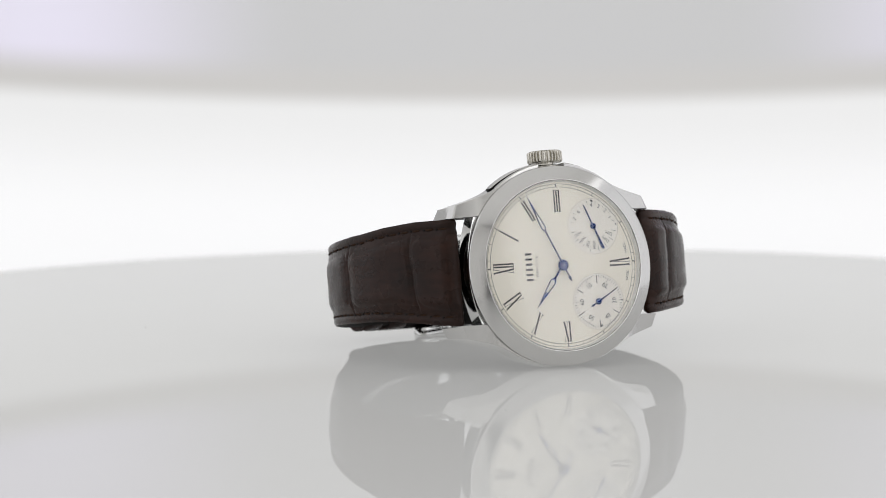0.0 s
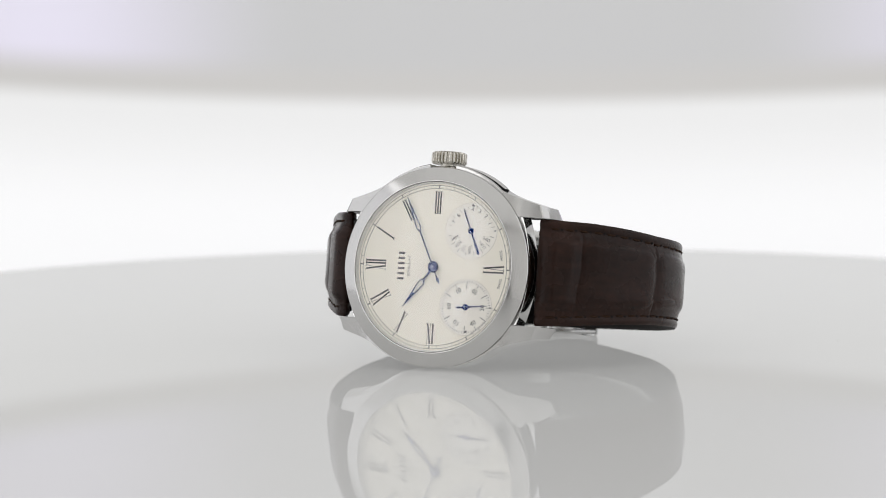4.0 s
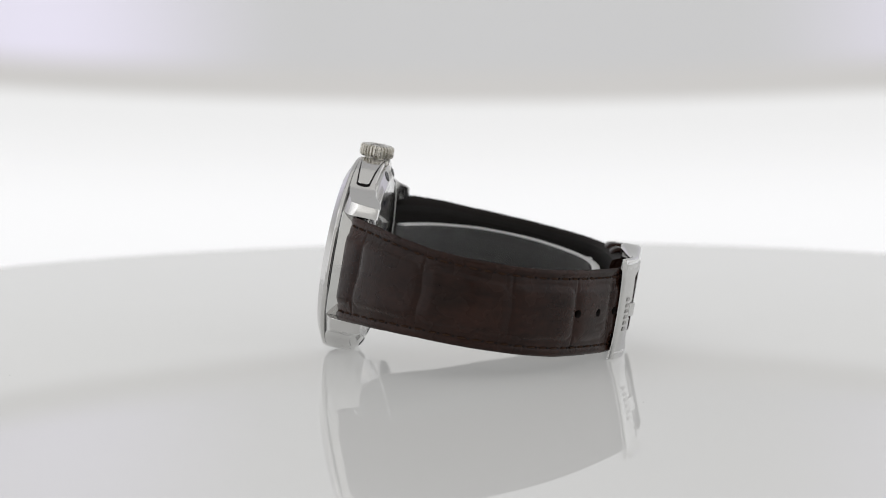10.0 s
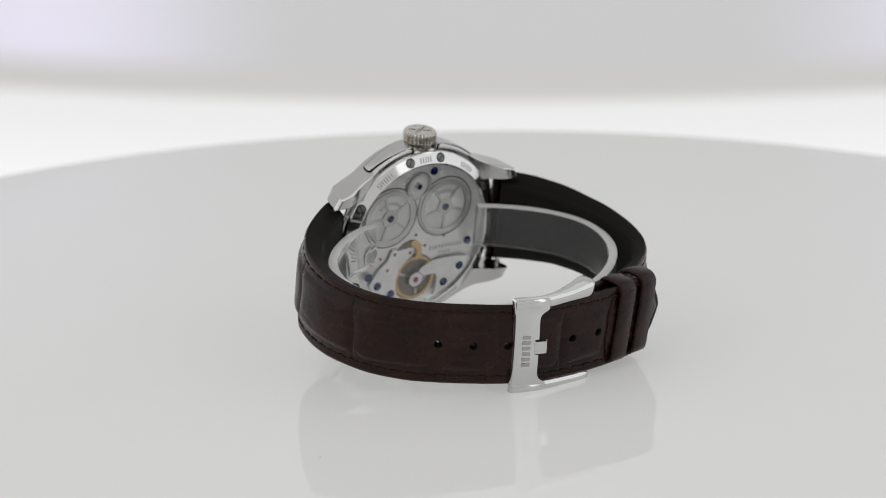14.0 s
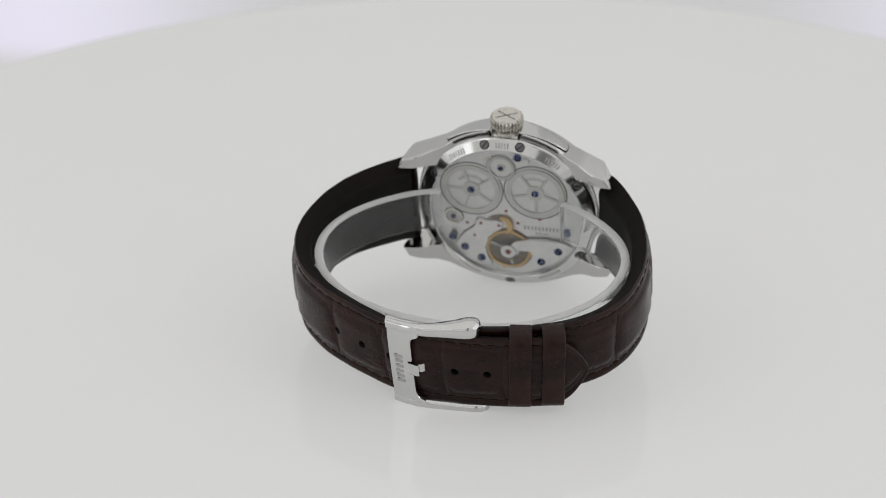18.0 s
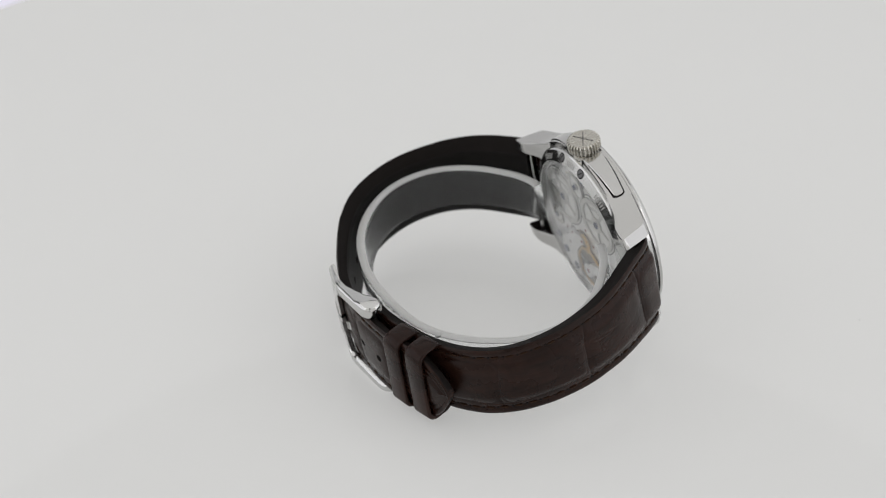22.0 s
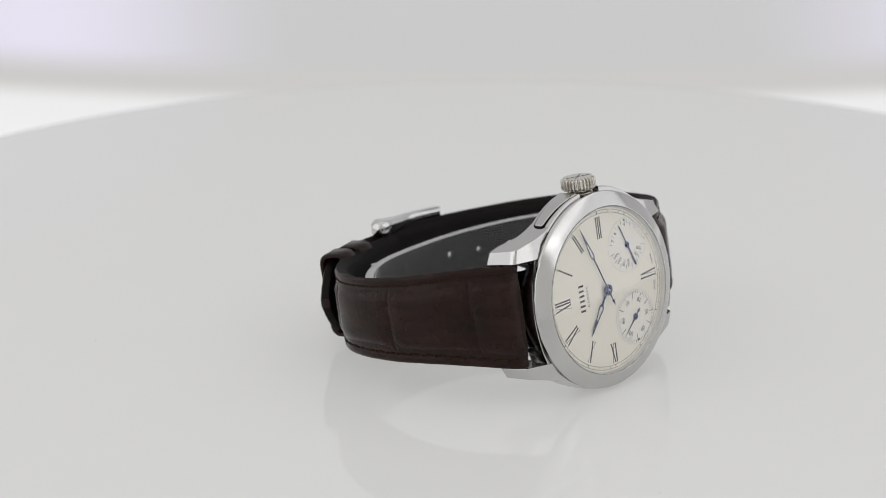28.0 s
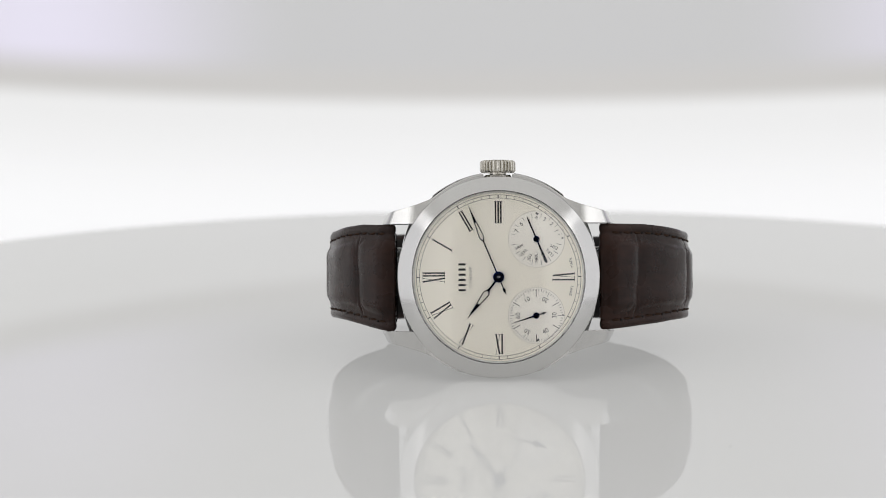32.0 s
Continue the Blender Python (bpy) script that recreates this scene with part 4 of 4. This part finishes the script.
def strap():
    lp, lrun = smooth_path([(x, y, 0) for x, y in LONG], 320)
    sp, srun = smooth_path([(x, y, 0) for x, y in SHORT], 320)
    cuts_l = [arc_near(lp, lrun, x, y)[1] for x, y in ((26.2, 8.2), (36.4, 21.5), (35.4, 38.4), (24.8, 49.6), (13.2, 55.6), (1.0, 58.2), (-11, 57.6))]
    cuts_s = [arc_near(sp, srun, x, y)[1] for x, y in ((-26.4, 10.3), (-32.8, 26.2), (-29.6, 43.8), (-14, 53.6))]
    long, lp, lrun = strap_half("long_strap", LONG, 1, (4.3, 3.4, 2.2, 2.0), cuts_l, True, "dark brown crocodile strap half with punched holes",
                                ((24.2, 50.5), (18.4, 53.7), (12.1, 56.55), (-1.3, 58.8), (-7.7, 58.6)))
    short, sp, srun = strap_half("short_strap", SHORT, -1, (4.3, 3.4, 2.6, 2.3), cuts_s, False, "dark brown crocodile strap half under the buckle")
    stitches(long, lp, lrun, 1, 5.2, lrun - 5.5)
    stitches(short, sp, srun, -1, 5.2, srun - 11.0)
    # two keepers
    for x, y, w in ((-13.8, 57.6, 4.5), (-20.0, 56.1, 4.5)):
        i, s = arc_near(lp, lrun, x, y)
        t = (lp[min(i + 2, len(lp) - 1)] - lp[i - 2]).normalized()
        hz, o0, o1 = 8.75, 1.25, -5.2
        outline = []
        for cz, co, a0, r in ((hz - 2.2, o0 - 2.2, 0, 2.2), (-hz + 2.2, o0 - 2.2, 90, 2.2), (-hz + 2.0, o1 + 2.0, 180, 2.0), (hz - 2.0, o1 + 2.0, 270, 2.0)):
            outline += [(cz + r * math.cos(radians(a0 + 18 * k)), co + r * math.sin(radians(a0 + 18 * k))) for k in range(6)]
        oc = (o0 + o1) / 2
        bm = bmesh.new()
        loops = []
        for shrink, u in ((0.0, -w / 2 + 0.35), (0.0, w / 2 - 0.35), (0.12, w / 2 - 0.1), (0.4, w / 2), (0.75, w / 2 - 0.1), (0.85, w / 2 - 0.3), (0.85, -w / 2 + 0.3), (0.75, -w / 2 + 0.1), (0.4, -w / 2), (0.12, -w / 2 + 0.1)):
            loops.append([bm.verts.new((u + 0.05 * math.sin(z), oc + (o - oc) * (1 - shrink / (o0 - oc)), z * (1 - shrink / hz))) for z, o in outline])
        for a, b in zip(loops, loops[1:] + loops[:1]):
            for k in range(len(a)):
                bm.faces.new((a[k], a[(k + 1) % len(a)], b[(k + 1) % len(a)], b[k]))
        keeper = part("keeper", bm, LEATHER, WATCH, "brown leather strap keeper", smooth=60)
        keeper.matrix_basis = Matrix.Translation((lp[i].x * MM, lp[i].y * MM, 0.6 * MM)) @ Matrix.Rotation(math.atan2(t.y, t.x) + math.pi, 4, "Z") @ pose(0, 0, 0, 0, -3.0, 0)
    return lp


def buckle():
    """Pin buckle that follows the strap's bend: a broad front bar, two sweeping side arms, a tongue and a hinge bar."""
    b = new("buckle")
    b.parent = WATCH
    tagged(b, "polished steel pin buckle")

    def bend(x, off, z):
        x += 0.05 * z
        return x, np.interp(-x, [-14, -12, -6, 0, 6, 12], [55.7, 56.7, 58.4, 58.9, 58.8, 58.1]) + off, z * 1.03 + 0.3

    # front bar across the strap, broad and slightly bowed, rounded into the arms
    rings = []
    for z in (-9.8, -9.4, -8.6, -7.9, -7.5, -7.1, -6.6, -6.0, -5.2, -3.0, -1.6, -1.5, 0.0, 1.5, 1.6, 3.0, 5.2, 6.0, 6.6, 7.1, 7.5, 7.9, 8.6, 9.4, 9.8):
        a = abs(z)
        w0 = 2.35 + 1.9 * max(0.0, 1 - ((7.6 - a) / 2.4 if a < 7.6 else 0.0)) ** 3 - (0.75 if a < 1.55 else 0.0)
        w1 = 2.55 + 0.3 * max(0.0, (a - 6.5) / 3.3) - (0.25 if a > 9.6 else 0.0)
        bow = 0.35 * (1 - (z / 9.8) ** 2) + (0.0 if a < 9.5 else -0.12)
        rings.append([bend(9.3 + u, bow + d, z) for u, d in ((-w0, 0.3), (-w0, 1.1), (-w0 + 0.22, 1.32), (0, 1.45), (w1 - 0.35, 1.38), (w1 - 0.08, 1.2), (w1, 0.9), (w1, 0.4), (w1 - 0.3, 0.15), (-w0 + 0.2, 0.15))])
    part("front_bar", loft(rings), STEEL, b, smooth=30)
    for s in (-1, 1):
        rings = []
        for x, o0, o1, z0, z1 in ((11.9, 0.2, 1.5, 7.5, 9.8), (10.0, 0.1, 1.55, 7.5, 9.9), (7.0, -0.1, 1.5, 7.6, 10.0), (4.0, -0.7, 1.25, 7.7, 10.1), (1.0, -1.8, 0.85, 7.8, 10.2), (-2.0, -2.8, 0.7, 7.9, 10.6),
                                  (-4.0, -3.5, 0.6, 7.9, 10.9), (-5.2, -3.65, 0.4, 7.95, 10.95), (-6.0, -3.5, 0.0, 8.0, 10.85), (-6.5, -3.1, -0.5, 8.1, 10.6), (-6.8, -2.5, -1.1, 8.35, 10.2)):
            c = 0.5
            rings.append([bend(x, o, s * z) for z, o in ((z0 + c, o0), (z1 - c, o0), (z1, o0 + c), (z1, o1 - c), (z1 - c, o1), (z0 + c, o1), (z0, o1 - c), (z0, o0 + c))])
        part("side_arm", loft(rings), STEEL, b, smooth=50)
    part("hinge_bar", lathe([(0, -8.2), (0.7, -8.2), (0.7, 8.2), (0, 8.2)], 20), STEEL, b, m=at_mm(-4.2, 56.5, 0.4, 90, 0, 0))
    # tongue: a shank under the bar and a rounded head in the bar's notch
    knob = bmesh.new()
    loft([[bend(x, o, z) for x, o in ((8.0, 0.5), (8.0, 1.75), (7.6, 1.95), (6.0, 1.95), (5.6, 1.75), (5.6, 0.5))] for z in (-1.25, -1.2, 1.2, 1.25)], knob)
    tongue = part("tongue", bevelled(knob, 0.3, 3), STEEL, b, "polished steel buckle tongue", smooth=50)
    part("shank", loft([[bend(x, o, z) for x, o in ((6.3, 1.2), (5.4, 0.9), (3.0, -0.7), (-3.8, -2.2), (-3.8, -3.0), (3.0, -1.6), (5.6, 0.1), (6.3, 0.4))] for z in (-0.9, 0.9)]), STEEL, tongue)
    for k in range(6):
        x, y, z = bend(9.7, 1.80, -3.55 + 1.15 * k)
        part("engraved_bar", bar(0, 0, 1.7, 0.72, 0, -0.03, 0.035), ENGRAVED, b, m=at_mm(x, y, z, 0, 0, -12))


def display_cuff():
    """A clear springy cuff inside the strap, open behind the case."""
    pts = [(13.2, 9.9), (16.5, 10.4), (21.4, 13.0), (26.4, 16.8), (30.4, 21.4), (32.7, 26.8), (33.1, 32.0), (31.1, 38.0), (26.5, 43.6), (20.8, 47.4), (12.4, 50.4), (5.0, 51.3), (-5.0, 51.0), (-13.0, 49.2), (-20.4, 44.6),
           (-26.2, 38.2), (-28.6, 31.6), (-28.3, 24.8), (-24.8, 18.6), (-19.6, 13.8), (-15.2, 10.9), (-12.2, 9.9)]
    path, run = smooth_path([(x, y, 0) for x, y in pts], 240)
    for _ in range(30):
        path = [path[0]] + [(a + 2 * b + c) / 4 for a, b, c in zip(path, path[1:], path[2:])] + [path[-1]]
    rings, lip = [], []
    for p, t in strap_frame(path):
        out = Vector((t.y, -t.x, 0))
        top = np.interp(p.y, [12, 16, 24, 34, 44, 52], [5.6, 5.7, 5.8, 5.7, 5.5, 5.4])
        rings.append([((p + out * o).x, (p + out * o).y, z) for o, z in ((0.8, -3.2), (0.95, -3.0), (0.95, top - 0.2), (0.8, top), (-0.8, top), (-0.95, top - 0.2), (-0.95, -3.0), (-0.8, -3.2))])
        lip.append([((p + out * o).x, (p + out * o).y, top + z) for o, z in ((0.82, 0.02), (0.82, 0.18), (0.6, 0.32), (-0.6, 0.32), (-0.82, 0.18), (-0.82, 0.02))])
    ob = part("display_cuff", loft(rings), PLASTIC, None, smooth=40)
    part("top_edge", loft(lip), CUFF_EDGE, ob, "bright polished edge of the clear cuff", smooth=50)
    pip = around_z([(0, 0), (0.55, 0), (0.7, -0.1), (0.7, -0.5), (0, -0.5)], 24)
    part("moulding_mark", pip, CUFF_EDGE, ob, m=at_mm(-15.2, 48.7, 5.9))
    tagged(ob, "clear plastic display cuff inside the watch strap", "display stand")
    return ob


case()
DIAL_FACE = dial_face()
small_dials(DIAL_FACE)
MINUTE, SECOND = pointers(DIAL_FACE)
movement()
strap()
buckle()
CUFF = display_cuff()


def motions():
    turn = [(t, pose(0, 0, 0, 0, 0, a)) for t, a in TURN]
    walk(DISC, turn)
    walk(WATCH, [(t, m @ WATCH_AT) for t, m in turn])
    walk(CUFF, [(t, m @ WATCH_AT) for t, m in turn])
    walk(RIG, [(t, arm(a)) for t, a in RAISE])
    walk(MINUTE, [(t, at_mm(0, 0, 0, 0, -(115.9 - 0.1 * t), 0)) for t in (0, 16, 32)])
    walk(SECOND, [(t, at_mm(SUB_B[0], 0, SUB_B[1], 0, -(29.4 - 6.0 * t), 0)) for t in (0, 8, 16, 24, 32)])


motions()
